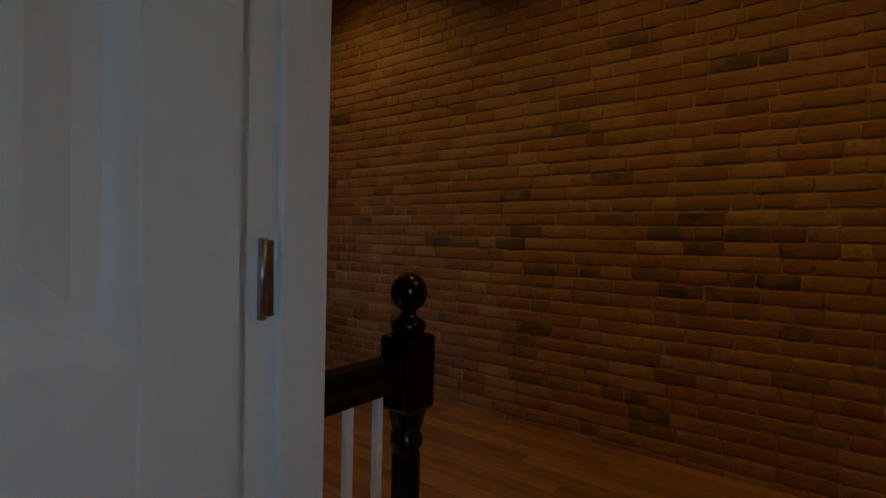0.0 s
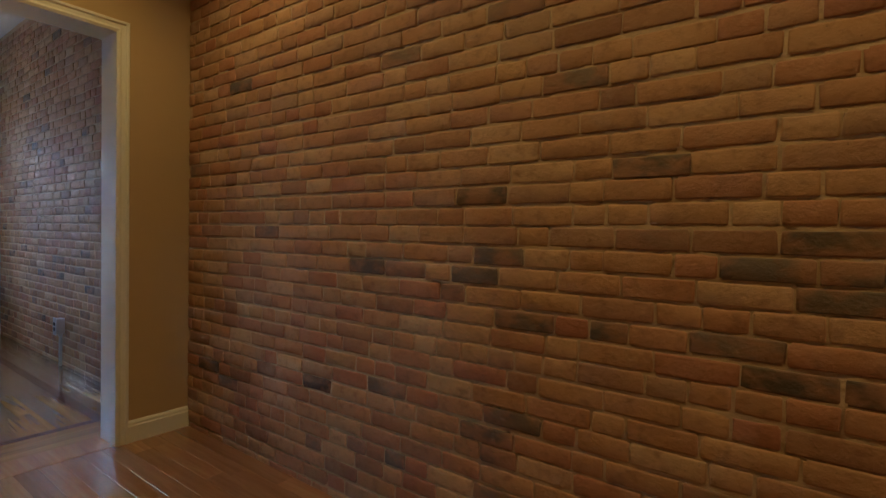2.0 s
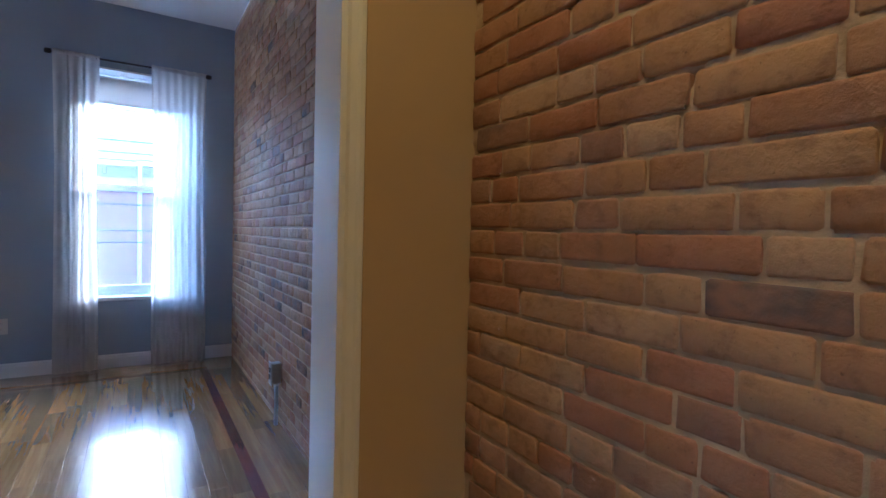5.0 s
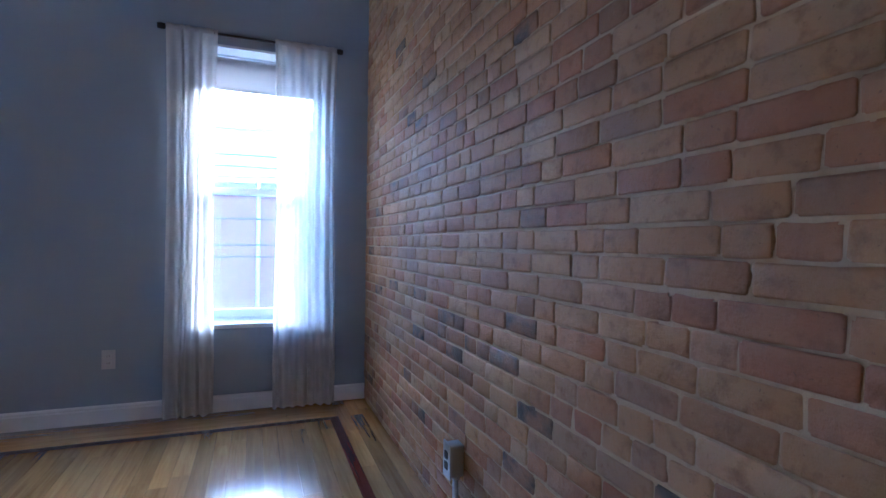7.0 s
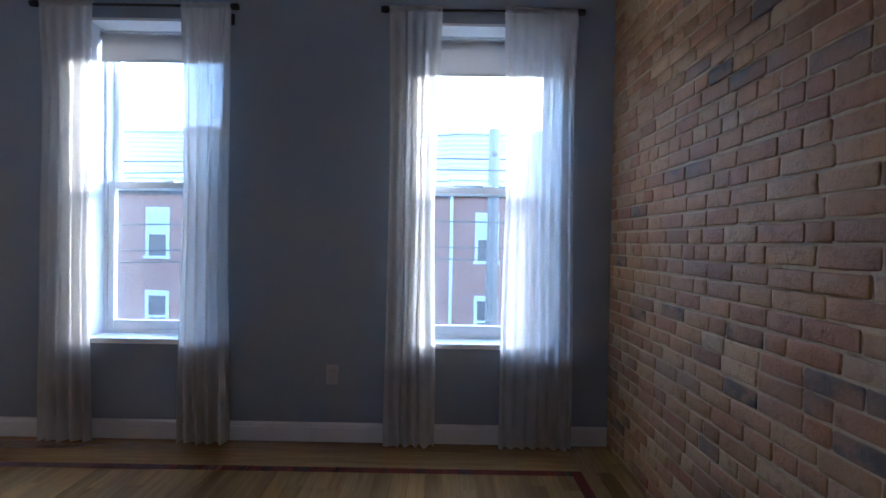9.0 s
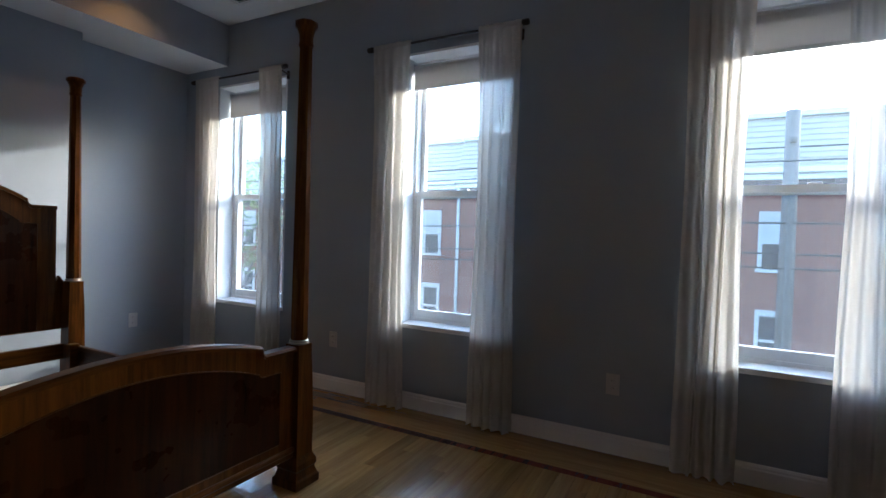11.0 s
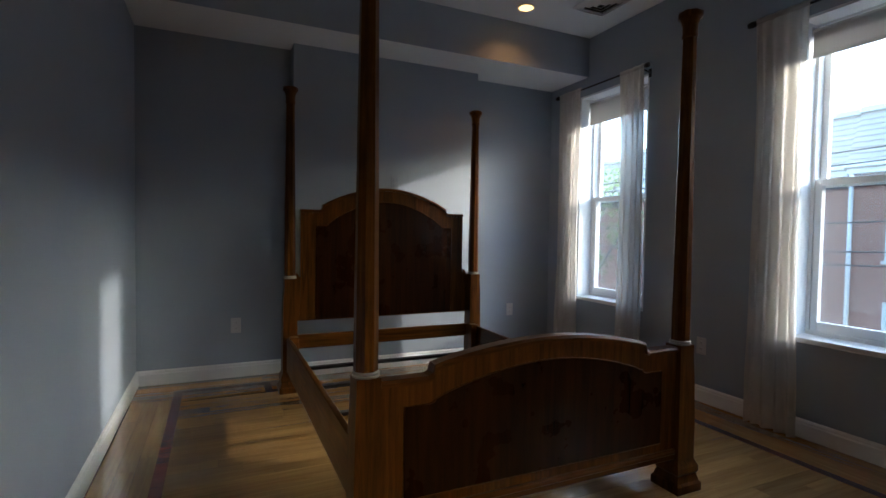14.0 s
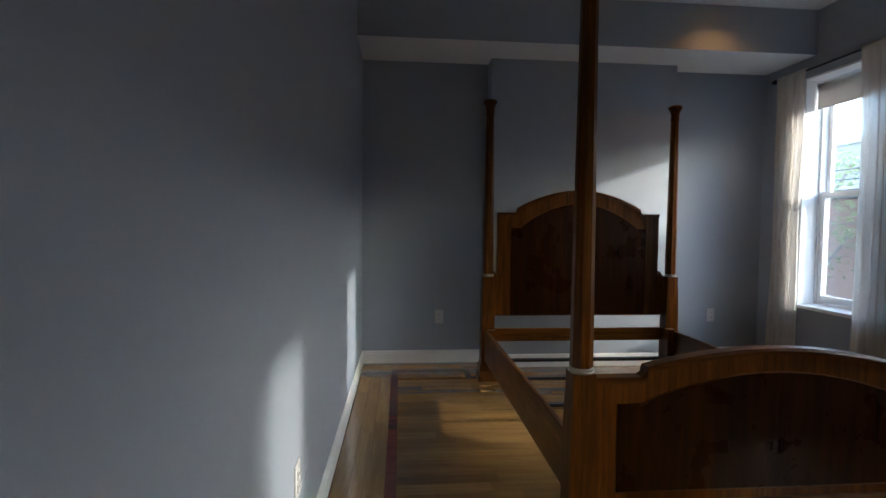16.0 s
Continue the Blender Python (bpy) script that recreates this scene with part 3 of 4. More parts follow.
def board(parent, name, y, x0, x1, bottom, shoulder, step, peak, inset, frame_w, thick, panel_side, foot_w):
    top = arch_top(x0, x1, shoulder, step, peak, inset)
    core = part(name, prism_bm([(x0, bottom)] + top + [(x1, bottom)], "y", y - thick / 2, y + thick / 2), BED_WOOD, parent)
    pin = arch_top(x0 + frame_w, x1 - frame_w, shoulder - frame_w * 0.95, shoulder - frame_w * 0.75, peak - frame_w * 0.85, inset * 0.62)
    for s in panel_side:
        part("panel", prism_bm([(x0 + frame_w, bottom + foot_w)] + pin + [(x1 - frame_w, bottom + foot_w)], "y", y + s * (thick / 2 - 0.002), y + s * (thick / 2 + 0.0015)), BED_PANEL, core, "dark mahogany veneer panel")
        rim = [(x, z) for x, z in pin]
        part("bead", tube_bm([(x, y + s * (thick / 2 + 0.001), z) for x, z in [(x0 + frame_w, bottom + foot_w)] + rim + [(x1 - frame_w, bottom + foot_w), (x0 + frame_w, bottom + foot_w)]], 0.0025, 6), BED_WOOD, core)
    # rounded capping that follows the top edge and overhangs it
    bm = bmesh.new()
    cross = [(-thick / 2 - 0.012, 0.0), (-thick / 2 - 0.012, 0.012), (-thick / 2 - 0.004, 0.022), (thick / 2 + 0.004, 0.022), (thick / 2 + 0.012, 0.012), (thick / 2 + 0.012, 0.0)]
    rows = [[bm.verts.new((x, y + d, z + e - 0.004)) for d, e in cross] for x, z in top]
    for a, b in zip(rows, rows[1:]):
        for i in range(len(cross)):
            bm.faces.new((a[i], b[i], b[(i + 1) % len(cross)], a[(i + 1) % len(cross)]))
    bm.faces.new(rows[0])
    bm.faces.new(rows[-1])
    bmesh.ops.recalc_face_normals(bm, faces=bm.faces)
    part("capping", bm, BED_RAIL, core)
    return core


def bed_post(parent, at, ring_z, head):
    x, y = at
    post = part("post", lathe_bm([(0.05, 0.14), (0.05, 0.30), (0.046, ring_z - 0.16), (0.0415, ring_z - 0.05), (0.0415, ring_z)], square=True, centre=at), BED_WOOD, parent)
    bm = lathe_bm([(0.041, ring_z + 0.02), (0.041, ring_z + 0.15), (0.036, 1.4), (0.030, 2.02)], 8, centre=at)
    for f in bm.faces:
        f.smooth = False
    part("shaft", bm, BED_WOOD, post)
    part("band", join_bm(lathe_bm([(0.044, ring_z), (0.047, ring_z + 0.004), (0.044, ring_z + 0.008)], 20, centre=at),
                         lathe_bm([(0.043, ring_z + 0.009), (0.046, ring_z + 0.013), (0.042, ring_z + 0.02)], 20, centre=at)), SILVER, post, "thin nickel band")
    part("foot", join_bm(lathe_bm([(0.074, 0.0), (0.074, 0.035), (0.066, 0.045), (0.058, 0.075)], square=True, centre=at), lathe_bm([(0.058, 0.075), (0.064, 0.085), (0.064, 0.11), (0.05, 0.14)], square=True, centre=at)), BED_WOOD, post)
    part("cap", lathe_bm([(0.031, 2.02), (0.036, 2.026), (0.033, 2.04), (0.034, 2.075), (0.045, 2.105), (0.054, 2.112), (0.054, 2.13), (0.045, 2.136)], 8, centre=at), BED_WOOD, post)


def four_poster():
    bed = thing("four_poster_bed", "honey-brown walnut four-poster bed frame without mattress", "bed", at=(0, 0, 0))
    for p, z, hd in ((POST_A, 0.665, False), (POST_B, 0.655, False), (POST_C, 0.80, True), (POST_D, 0.80, True)):
        bed_post(bed, p, z, hd)
    board(bed, "headboard", -2.455, -5.52, -4.215, 0.485, 1.275, 1.315, 1.455, 0.165, 0.105, 0.035, (1,), 0.004)
    for x0, x1 in ((-5.565, -5.52), (-4.215, -4.17)):
        part("wing", prism_bm([(x0, 0.485), (x1, 0.485), (x1, 0.80), ((x0 + x1) / 2, 0.835), (x0, 0.80)], "y", -2.47, -2.44), BED_WOOD, bed)
    board(bed, "footboard", -0.35, -5.535, -4.16, 0.19, 0.63, 0.668, 0.73, 0.20, 0.085, 0.04, (1, -1), 0.035)
    part("foot_rail", join_bm(box_bm(-5.535, -0.385, 0.165, -4.16, -0.315, 0.19, 0.005), box_bm(-5.535, -0.378, 0.14, -4.16, -0.322, 0.165, 0.004)), BED_RAIL, bed)
    part("head_rail", box_bm(-5.555, -2.43, 0.29, -4.18, -2.40, 0.39, 0.004), BED_RAIL, bed)
    for x in (-4.125, -5.59):
        rail = part("side_rail", box_bm(x - 0.014, -2.345, 0.15, x + 0.014, -0.395, 0.385, 0.004), wood_along_y, bed)
        inner = x - 0.03 if x > -5 else x + 0.03
        part("ledger", box_bm(min(inner, x) + (0 if x < -5 else 0.0), -2.3, 0.17, max(inner, x), -0.45, 0.195, 0.002), IRON, rail)
        for y in (-2.30, -0.44):
            part("corner_block", box_bm(inner - 0.03, y - 0.03, 0.14, inner + 0.03, y + 0.03, 0.40, 0.004), BED_RAIL, rail)
    for y in (-2.22, -1.78, -1.30, -0.82):
        part("slat", join_bm(box_bm(-5.55, y - 0.018, 0.197, -4.165, y + 0.018, 0.202), box_bm(-5.55, y - 0.018, 0.172, -4.165, y - 0.014, 0.198)), IRON, bed, "black angle-iron slat")


wood_along_y = wood_material("honey_walnut_side", (0.045, 0.013, 0.0013), (0.18, 0.064, 0.007), 0.3, 1, 0.08, spec=0.14)
four_poster()

# ---- stair guard and newels ----
def newel_ball(at):
    x, y = at
    n = thing("newel_post", "glossy black newel post with a ball top", "newel post", at=(x, y, 0))
    part("shaft", lathe_bm([(0.043, 0.0), (0.043, 0.12), (0.033, 0.135), (0.034, 0.15), (0.035, 0.46), (0.031, 0.475), (0.039, 0.485), (0.039, 0.505), (0.032, 0.515), (0.04, 0.54), (0.045, 0.565), (0.045, 0.572)], 8), BLACK, n)
    part("block", box_bm(-0.047, -0.047, 0.565, 0.047, 0.047, 0.738, 0.011, 2), BLACK, n)
    part("neck", lathe_bm([(0.042, 0.736), (0.036, 0.744), (0.040, 0.751), (0.042, 0.758), (0.039, 0.766), (0.028, 0.774), (0.018, 0.781), (0.017, 0.79)], 24), BLACK, n)
    part("ball", lathe_bm([(max(0.012, 0.0425 * math.sin(a)), 0.832 - 0.0445 * math.cos(a)) for a in (math.pi * k / 18 for k in range(1, 19))], 28), BLACK, n)


def newel_flat(at, top):
    x, y = at
    n = thing("newel_post", "square black newel post with a mushroom cap", "newel post", at=(x, y, 0))
    part("shaft", box_bm(-0.033, -0.033, -0.3, 0.033, 0.033, top - 0.06, 0.006, 2), BLACK, n)
    part("cap", lathe_bm([(0.026, top - 0.061), (0.015, top - 0.047), (0.016, top - 0.036), (0.028, top - 0.027), (0.031, top - 0.015), (0.022, top - 0.004), (0.008, top)], 24), BLACK, n)


def guard_rail(name, a, b, balusters):
    """A moulded black handrail from a to b (tops), with white square balusters below."""
    g = thing(name, "black handrail on slim white balusters", "handrail", "stair rails")
    a, b = Vector(a), Vector(b)
    flat = Vector((b.x - a.x, b.y - a.y, 0)).normalized()
    side = Vector((-flat.y, flat.x, 0))
    prof = [(-0.02, -0.08), (-0.024, -0.055), (-0.03, -0.04), (-0.031, -0.022), (-0.022, -0.006), (0, 0), (0.022, -0.006), (0.031, -0.022), (0.03, -0.04), (0.024, -0.055), (0.02, -0.08)]
    bm = bmesh.new()
    rows = [[bm.verts.new(p + side * s + Vector((0, 0, z))) for s, z in prof] for p in (a, b)]
    for i in range(len(prof)):
        bm.faces.new((rows[0][i], rows[1][i], rows[1][(i + 1) % len(prof)], rows[0][(i + 1) % len(prof)]))
    bm.faces.new(rows[0])
    bm.faces.new(rows[1])
    bmesh.ops.recalc_face_normals(bm, faces=bm.faces)
    part("rail", bm, BLACK, g)
    for k in range(balusters):
        p = a.lerp(b, (k + 0.6) / balusters)
        part("baluster", box_bm(p.x - 0.009, p.y - 0.009, 0.0 if abs(a.z - b.z) < 0.02 else p.z - 0.78, p.x + 0.009, p.y + 0.009, p.z - 0.078, 0.002), TRIM, g, "slim white wooden baluster")


N1, N2, N3 = (-0.585, 0.985), (-1.80, 0.95), (-1.29, 0.955)
newel_ball(N1)
newel_flat(N2, 0.87)
newel_flat(N3, 0.715)
guard_rail("guard_rail", (N1[0], N1[1] - 0.045, 0.70), (N1[0], 0.60, 0.70), 4)
guard_rail("guard_rail", (N3[0] - 0.04, N3[1], 0.675), (N2[0] + 0.04, N2[1], 0.675), 5)
guard_rail("stair_rail", (N3[0], N3[1] - 0.04, 0.60), (N3[0], -1.2, -1.25), 9)


def stairs():
    s = thing("staircase", "narrow wooden stair going down from the hall", "staircase", "", "structure")
    for k in range(12):
        y1, z = 0.9 - k * 0.21, -0.18 * (k + 1)
        part("tread", box_bm(-1.25, y1 - 0.235, z - 0.028, -0.625, y1, z, 0.004), HALL_OAK, s)
        part("riser", box_bm(-1.25, y1 - 0.012, z, -0.625, y1 - 0.0005, z + 0.152 if k else z + 0.16), TRIM, s)


stairs()

# ---- small fixtures ----
def outlet(at, way, label="almond duplex outlet plate low on the wall", material=PLATE):
    """way: the turn about z that brings the plate's face from +x to the room."""
    o = thing("outlet", label, "outlet", "wall outlets", at=at)
    o.rotation_euler = (0, 0, radians(way))
    plate = part("plate", box_bm(0.0005, -0.036, -0.058, 0.006, 0.036, 0.058, 0.003, 2), material, o)
    for z in (-0.021, 0.021):
        part("socket", join_bm(box_bm(0.006, -0.0165, z - 0.0145, 0.0085, 0.0165, z + 0.0145, 0.004, 2)), material, plate)
        for y in (-0.006, 0.006):
            part("slot", box_bm(0.0085, y - 0.001, z - 0.003, 0.0092, y + 0.001, z + 0.005), IRON, plate)


outlet((WEST_X, 0.878, 0.385), 0)
outlet((WEST_X, -1.115, 0.385), 0)
outlet((-3.80, SOUTH_Y, 0.40), 90)
outlet((-6.27, SOUTH_Y, 0.40), 90)
outlet((DIV_X0, -0.21, 0.37), 180)
outlet((-5.02, CHIMNEY_Y, 1.55), 90, "outlet plate painted blue-grey like the wall behind the headboard", BLUE)

box = thing("conduit_box", "galvanised steel outlet box on the brick with conduit to the floor", "outlet box", at=(-4.90, BRICK_Y - 0.004, 0))
body = part("box", box_bm(-0.03, -0.055, 0.25, 0.03, 0.0, 0.37, 0.006, 2), STEEL, box)
part("cover", box_bm(-0.036, -0.060, 0.243, 0.036, -0.0552, 0.377, 0.004, 2), STEEL, body)
for z in (0.29, 0.33):
    part("socket", box_bm(-0.015, -0.063, z - 0.014, 0.015, -0.0602, z + 0.014, 0.003), IRON, body)
part("conduit", tube_bm([(0.0, -0.022, 0.25), (0.0, -0.022, 0.0)], 0.011, 12), STEEL, box)
part("connector", lathe_bm([(0.015, 0.233), (0.017, 0.237), (0.017, 0.249), (0.014, 0.251)], 12, centre=(0, -0.022)), STEEL, box)

vent = thing("ceiling_vent", "white square louvred ceiling vent", "vent", at=(-6.33, -1.77, CEIL))
part("backing", box_bm(-0.13, -0.13, -0.004, 0.13, 0.13, -0.001), IRON, vent)
for k in range(4):
    r = 0.15 - k * 0.034
    bm = bmesh.new()
    loops = [[bm.verts.new((sx * q, sy * q, z)) for sx, sy in ((-1, -1), (1, -1), (1, 1), (-1, 1))] for q, z in ((r, -0.004), (r, -0.009), (r - 0.022, -0.024), (r - 0.022, -0.021), (r - 0.004, -0.006))]
    for a, b in zip(loops, loops[1:]):
        for i in range(4):
            bm.faces.new((a[i], a[(i + 1) % 4], b[(i + 1) % 4], b[i]))
    part("slat", bm, TRIM, vent)


def downlight(x, y, watts, colour):
    d = thing("recessed_light", "round recessed ceiling downlight, lit warm", "ceiling light", "ceiling downlights", at=(x, y, CEIL))
    bm = lathe_bm([(0.078, -0.001), (0.078, -0.007), (0.068, -0.009), (0.058, -0.004), (0.056, -0.002)], 28)
    part("trim_ring", bm, TRIM, d)
    part("lamp", lathe_bm([(0.054, -0.0065), (0.05, -0.008), (0.03, -0.0095), (0.008, -0.01)], 24), BULB, d)
    l = bpy.data.lights.new("downlight", "SPOT")
    l.energy, l.color, l.spot_size, l.spot_blend, l.shadow_soft_size = watts, colour, radians(130), 0.7, 0.05
    o = new("downlight_lamp", l)
    o.location = (x, y, CEIL - 0.03)


downlight(-5.86, -2.08, 0.5, (1.0, 0.42, 0.12))
for x, y in ((-2.15, 1.78), (-0.55, 1.5), (1.0, 1.5)):
    downlight(x, y, 1.5, (1.0, 0.55, 0.105))

# ---- street outside ----
GROUND_Z = -4.3
ASPHALT = Mat("asphalt", (0.05, 0.05, 0.052), 0.9)
ASPHALT.base(ASPHALT.mix(ASPHALT.noise(3, 5), (0.04, 0.04, 0.042), (0.075, 0.073, 0.07)))
ASPHALT = ASPHALT.m


def far_brick():
    m = Mat("far_brick", rough=0.9, spec=0.2)
    n = m.node("ShaderNodeTexBrick", Scale=1.0)
    n.inputs["Brick Width"].default_value, n.inputs["Row Height"].default_value, n.inputs["Mortar Size"].default_value = 0.21, 0.068, 0.007
    n.inputs["Color1"].default_value, n.inputs["Color2"].default_value, n.inputs["Mortar"].default_value = (0.25, 0.085, 0.06, 1), (0.31, 0.115, 0.08, 1), (0.32, 0.26, 0.22, 1)
    g = m.node("ShaderNodeNewGeometry")
    sep, com = m.node("ShaderNodeSeparateXYZ"), m.node("ShaderNodeCombineXYZ")
    m.link(g.outputs["Position"], sep.inputs[0])
    m.link(sep.outputs["Y"], com.inputs["X"])
    m.link(sep.outputs["Z"], com.inputs["Y"])
    m.link(com.outputs[0], n.inputs["Vector"])
    m.base(m.mix(m.noise(0.7, 4), n.outputs["Color"], (0.21, 0.085, 0.06)))
    return m.m


def slate():
    m = Mat("slate_roof", rough=0.7)
    m.base(m.mix(m.noise(2, 5, 0.6, (1, 1, 6)), (0.33, 0.285, 0.24), (0.48, 0.42, 0.36)))
    return m.m


FAR_BRICK, SLATE, DARK_GLASS = far_brick(), slate(), Mat("dark_far_glass", (0.05, 0.055, 0.06), 0.12).m
FAR_TRIM = paint("far_white_trim", (0.62, 0.59, 0.55), 0.6)
# dark brown carries the shadow band below the cornice, corbels included
CORNICE_SHADOW = paint("cornice_shadow_brown", (0.07, 0.055, 0.055), 0.7)
BLIND = paint("far_white_blind", (0.56, 0.53, 0.50), 0.8)
structure("ground", box_bm(-400, -400, GROUND_Z - 0.5, 400, 400, GROUND_Z), ASPHALT, "grey street surface below", "ground")
structure("pavement", box_bm(-20.6, -60, GROUND_Z, -18.4, 60, GROUND_Z + 0.15, 0.02), paint("concrete", (0.38, 0.37, 0.35), 0.9), "concrete pavement with a kerb", "pavement")


def row_house(y0, y1, face_x, eave, windows, name="row_house", pipe=True):
    h = thing(name, "red brick row house with white trim and slate mansard", "house", "houses across the street", at=(face_x, y0, GROUND_Z))
    w, e = y1 - y0, eave - GROUND_Z
    wall = part("wall", box_bm(-9, 0, 0, 0, w, e), FAR_BRICK, h)
    part("cornice", join_bm(box_bm(0, 0, e - 0.30, 0.18, w, e - 0.12, 0.02), box_bm(0, 0, e - 0.12, 0.32, w, e + 0.04, 0.02)), FAR_TRIM, h)
    part("frieze", box_bm(0, 0, e - 0.66, 0.07, w, e - 0.30), CORNICE_SHADOW, h, "board under the cornice, coloured dark for the shadow there")
    for k in range(int(w / 0.6)):
        part("corbel", box_bm(0.07, 0.25 + 0.6 * k, e - 0.58, 0.16, 0.37 + 0.6 * k, e - 0.30, 0.015), CORNICE_SHADOW, h)
    part("roof", prism_bm([(0.2, e + 0.04), (-0.55, e + 1.62), (-0.6, e + 1.62), (-9, e + 1.7), (-9, e + 0.04)], "y", 0, w), SLATE, h)
    for k in range(9):
        u = (k + 0.5) / 9
        part("slate_course", box_bm(0.2 - 0.75 * u - 0.01, 0.01, e + 0.04 + 1.58 * u, 0.235 - 0.75 * u, w - 0.01, e + 0.075 + 1.58 * u), SLATE, h)
    part("ridge_trim", box_bm(-0.62, 0, e + 1.60, -0.40, w, e + 1.78, 0.02), FAR_TRIM, h)
    for yc, z0, z1 in windows:
        a, b, c = yc - y0, z0 - GROUND_Z, z1 - GROUND_Z
        half = 0.30
        win = part("window", join_bm(box_bm(0, a - half - 0.11, b, 0.05, a - half, c), box_bm(0, a + half, b, 0.05, a + half + 0.11, c), box_bm(0, a - half - 0.11, c, 0.06, a + half + 0.11, c + 0.13),
                                     box_bm(0, a - half, (b + c) / 2 - 0.04, 0.035, a + half, (b + c) / 2 + 0.04), box_bm(0, a - half, c - 0.06, 0.03, a + half, c)), FAR_TRIM, h)
        part("pane", box_bm(0.004, a - half, b, 0.014, a + half, c), DARK_GLASS, win)
        if z0 > 0:
            part("blind", box_bm(0.016, a - half + 0.005, (b + c) / 2 + 0.04, 0.024, a + half - 0.005, c - 0.06), BLIND, win, "white blind drawn to half height")
        part("lintel", prism_bm([(a - half - 0.14, c + 0.13), (a + half + 0.14, c + 0.13), (a + half * 0.6, c + 0.24), (a - half * 0.6, c + 0.24)], "x", 0, 0.05), FAR_BRICK, win)
        part("sill", box_bm(0, a - half - 0.16, b - 0.10, 0.12, a + half + 0.16, b, 0.01), FAR_TRIM, win)
    if pipe:
        part("downpipe", tube_bm([(0.13, 0.12, 0.2), (0.13, 0.12, e - 0.3)], 0.06, 10), FAR_TRIM, h)


def storeys(centres):
    return [(y, z, z + 1.55) for y in centres for z in (-2.35, 0.52)]


row_house(1.65, 11.5, -21.0, 3.4, storeys((3.0, 5.6, 8.0, 10.4)))
row_house(-7.3, 1.65, -21.0, 3.35, storeys((-5.93, -3.1, -0.3)))
row_house(-16.2, -7.3, -21.0, 3.3, storeys((-8.37, -11.4, -14.4)))
row_house(-36.0, -16.2, -21.2, 3.1, storeys((-34, -30.4, -26.8, -23.0, -19.0)))
row_house(11.5, 34.0, -21.2, 3.3, storeys((13.6, 17.0, 20.4, 24.0, 28.0)))

POLE_WOOD = paint("weathered_pole_wood", (0.16, 0.14, 0.12), 0.9)
pole = thing("utility_pole", "weathered wooden utility pole with a small insulator", "utility pole", at=(-14.5, 2.55, GROUND_Z))
part("pole", lathe_bm([(0.15, 0), (0.13, 4.0), (0.11, 7.9)], 12), POLE_WOOD, pole)
part("insulator", lathe_bm([(0.03, 7.3), (0.06, 7.32), (0.06, 7.4), (0.03, 7.44)], 12, centre=(0.13, 0)), POLE_WOOD, pole)
RUBBER = paint("black_cable", (0.03, 0.03, 0.03), 0.8)
for k, (z, x) in enumerate(((0.85, -14.4), (1.1, -14.6), (1.65, -14.4), (3.0, -14.5), (2.7, -14.1))):
    cable = thing("street_cable", "black overhead cable strung along the street", "cable", "overhead cables")
    pts = []
    for j in range(25):
        y = -30 + 2.6 * j
        d = ((y - 2.55) % 32.5) / 32.5
        pts.append((x, y, z - 1.3 * d * (1 - d) * 4 * 0.25))
    part("wire", tube_bm(pts, 0.016, 5), RUBBER, cable)


def leafy_tree(at, height, radius, seed):
    rnd = random.Random(seed)
    t = thing("street_tree", "leafy green street tree in full leaf", "tree", at=at)
    part("trunk", lathe_bm([(0.22, 0), (0.17, height * 0.3), (0.12, height * 0.5), (0.05, height * 0.75)], 10), POLE_WOOD, t)
    limbs = []
    clumps = []
    for k in range(9):
        a, u = rnd.uniform(0, 6.28), rnd.uniform(0.35, 0.65)
        tip = (radius * 0.75 * math.cos(a), radius * 0.75 * math.sin(a), height * (u + rnd.uniform(0.12, 0.3)))
        limbs.append(tube_bm([(0, 0, height * u * 0.8), (tip[0] * 0.5, tip[1] * 0.5, height * u + 0.3), tip], 0.045, 6))
        clumps.append(tip)
    for _ in range(22):
        a, r, z = rnd.uniform(0, 6.28), radius * rnd.uniform(0.2, 1.0), rnd.uniform(0.45, 1.0)
        clumps.append((r * math.cos(a) * (1.2 - 0.5 * z), r * math.sin(a) * (1.2 - 0.5 * z), height * z))
    part("limb", join_bm(*limbs), POLE_WOOD, t)
    verts, faces = [], []
    for cx, cy, cz in clumps:
        size = rnd.uniform(0.5, 1.0)
        for _ in range(90):
            v = Vector((rnd.gauss(0, 1), rnd.gauss(0, 1), rnd.gauss(0, 0.8))) * size * 0.55
            d = Vector((rnd.uniform(-1, 1), rnd.uniform(-1, 1), rnd.uniform(-0.6, 0.6))).normalized() * rnd.uniform(0.07, 0.13)
            s = d.orthogonal().normalized() * d.length * 0.45
            p = Vector((cx, cy, cz)) + v
            n = len(verts)
            verts += [p - d, p + s, p + d, p - s]
            faces.append((n, n + 1, n + 2, n + 3))
    me = bpy.data.meshes.new("crown")
    me.from_pydata([tuple(v) for v in verts], [], faces)
    me.materials.append(LEAF)
    c = new("crown", me)
    c.parent = t
    tagged(c, kind="stuff")


def leaf_material():
    m = Mat("green_leaf", rough=0.6)
    r = m.node("ShaderNodeNewGeometry").outputs["Random Per Island"]
    c = m.ramp(r, [(0, (0.08, 0.11, 0.04)), (0.5, (0.12, 0.16, 0.06)), (1, (0.16, 0.20, 0.09))])
    m.base(c)
    thin = m.node("ShaderNodeBsdfTranslucent")
    thin.inputs["Color"].default_value = (0.30, 0.38, 0.14, 1)
    both = m.node("ShaderNodeMixShader")
    both.inputs[0].default_value = 0.6
    m.link(m.b.outputs[0], both.inputs[1])
    m.link(thin.outputs[0], both.inputs[2])
    m.link(both.outputs[0], m.t.nodes["Material Output"].inputs["Surface"])
    return m.m


LEAF = leaf_material()
leafy_tree((-16.0, -13.9, GROUND_Z), 8.4, 2.7, 5)

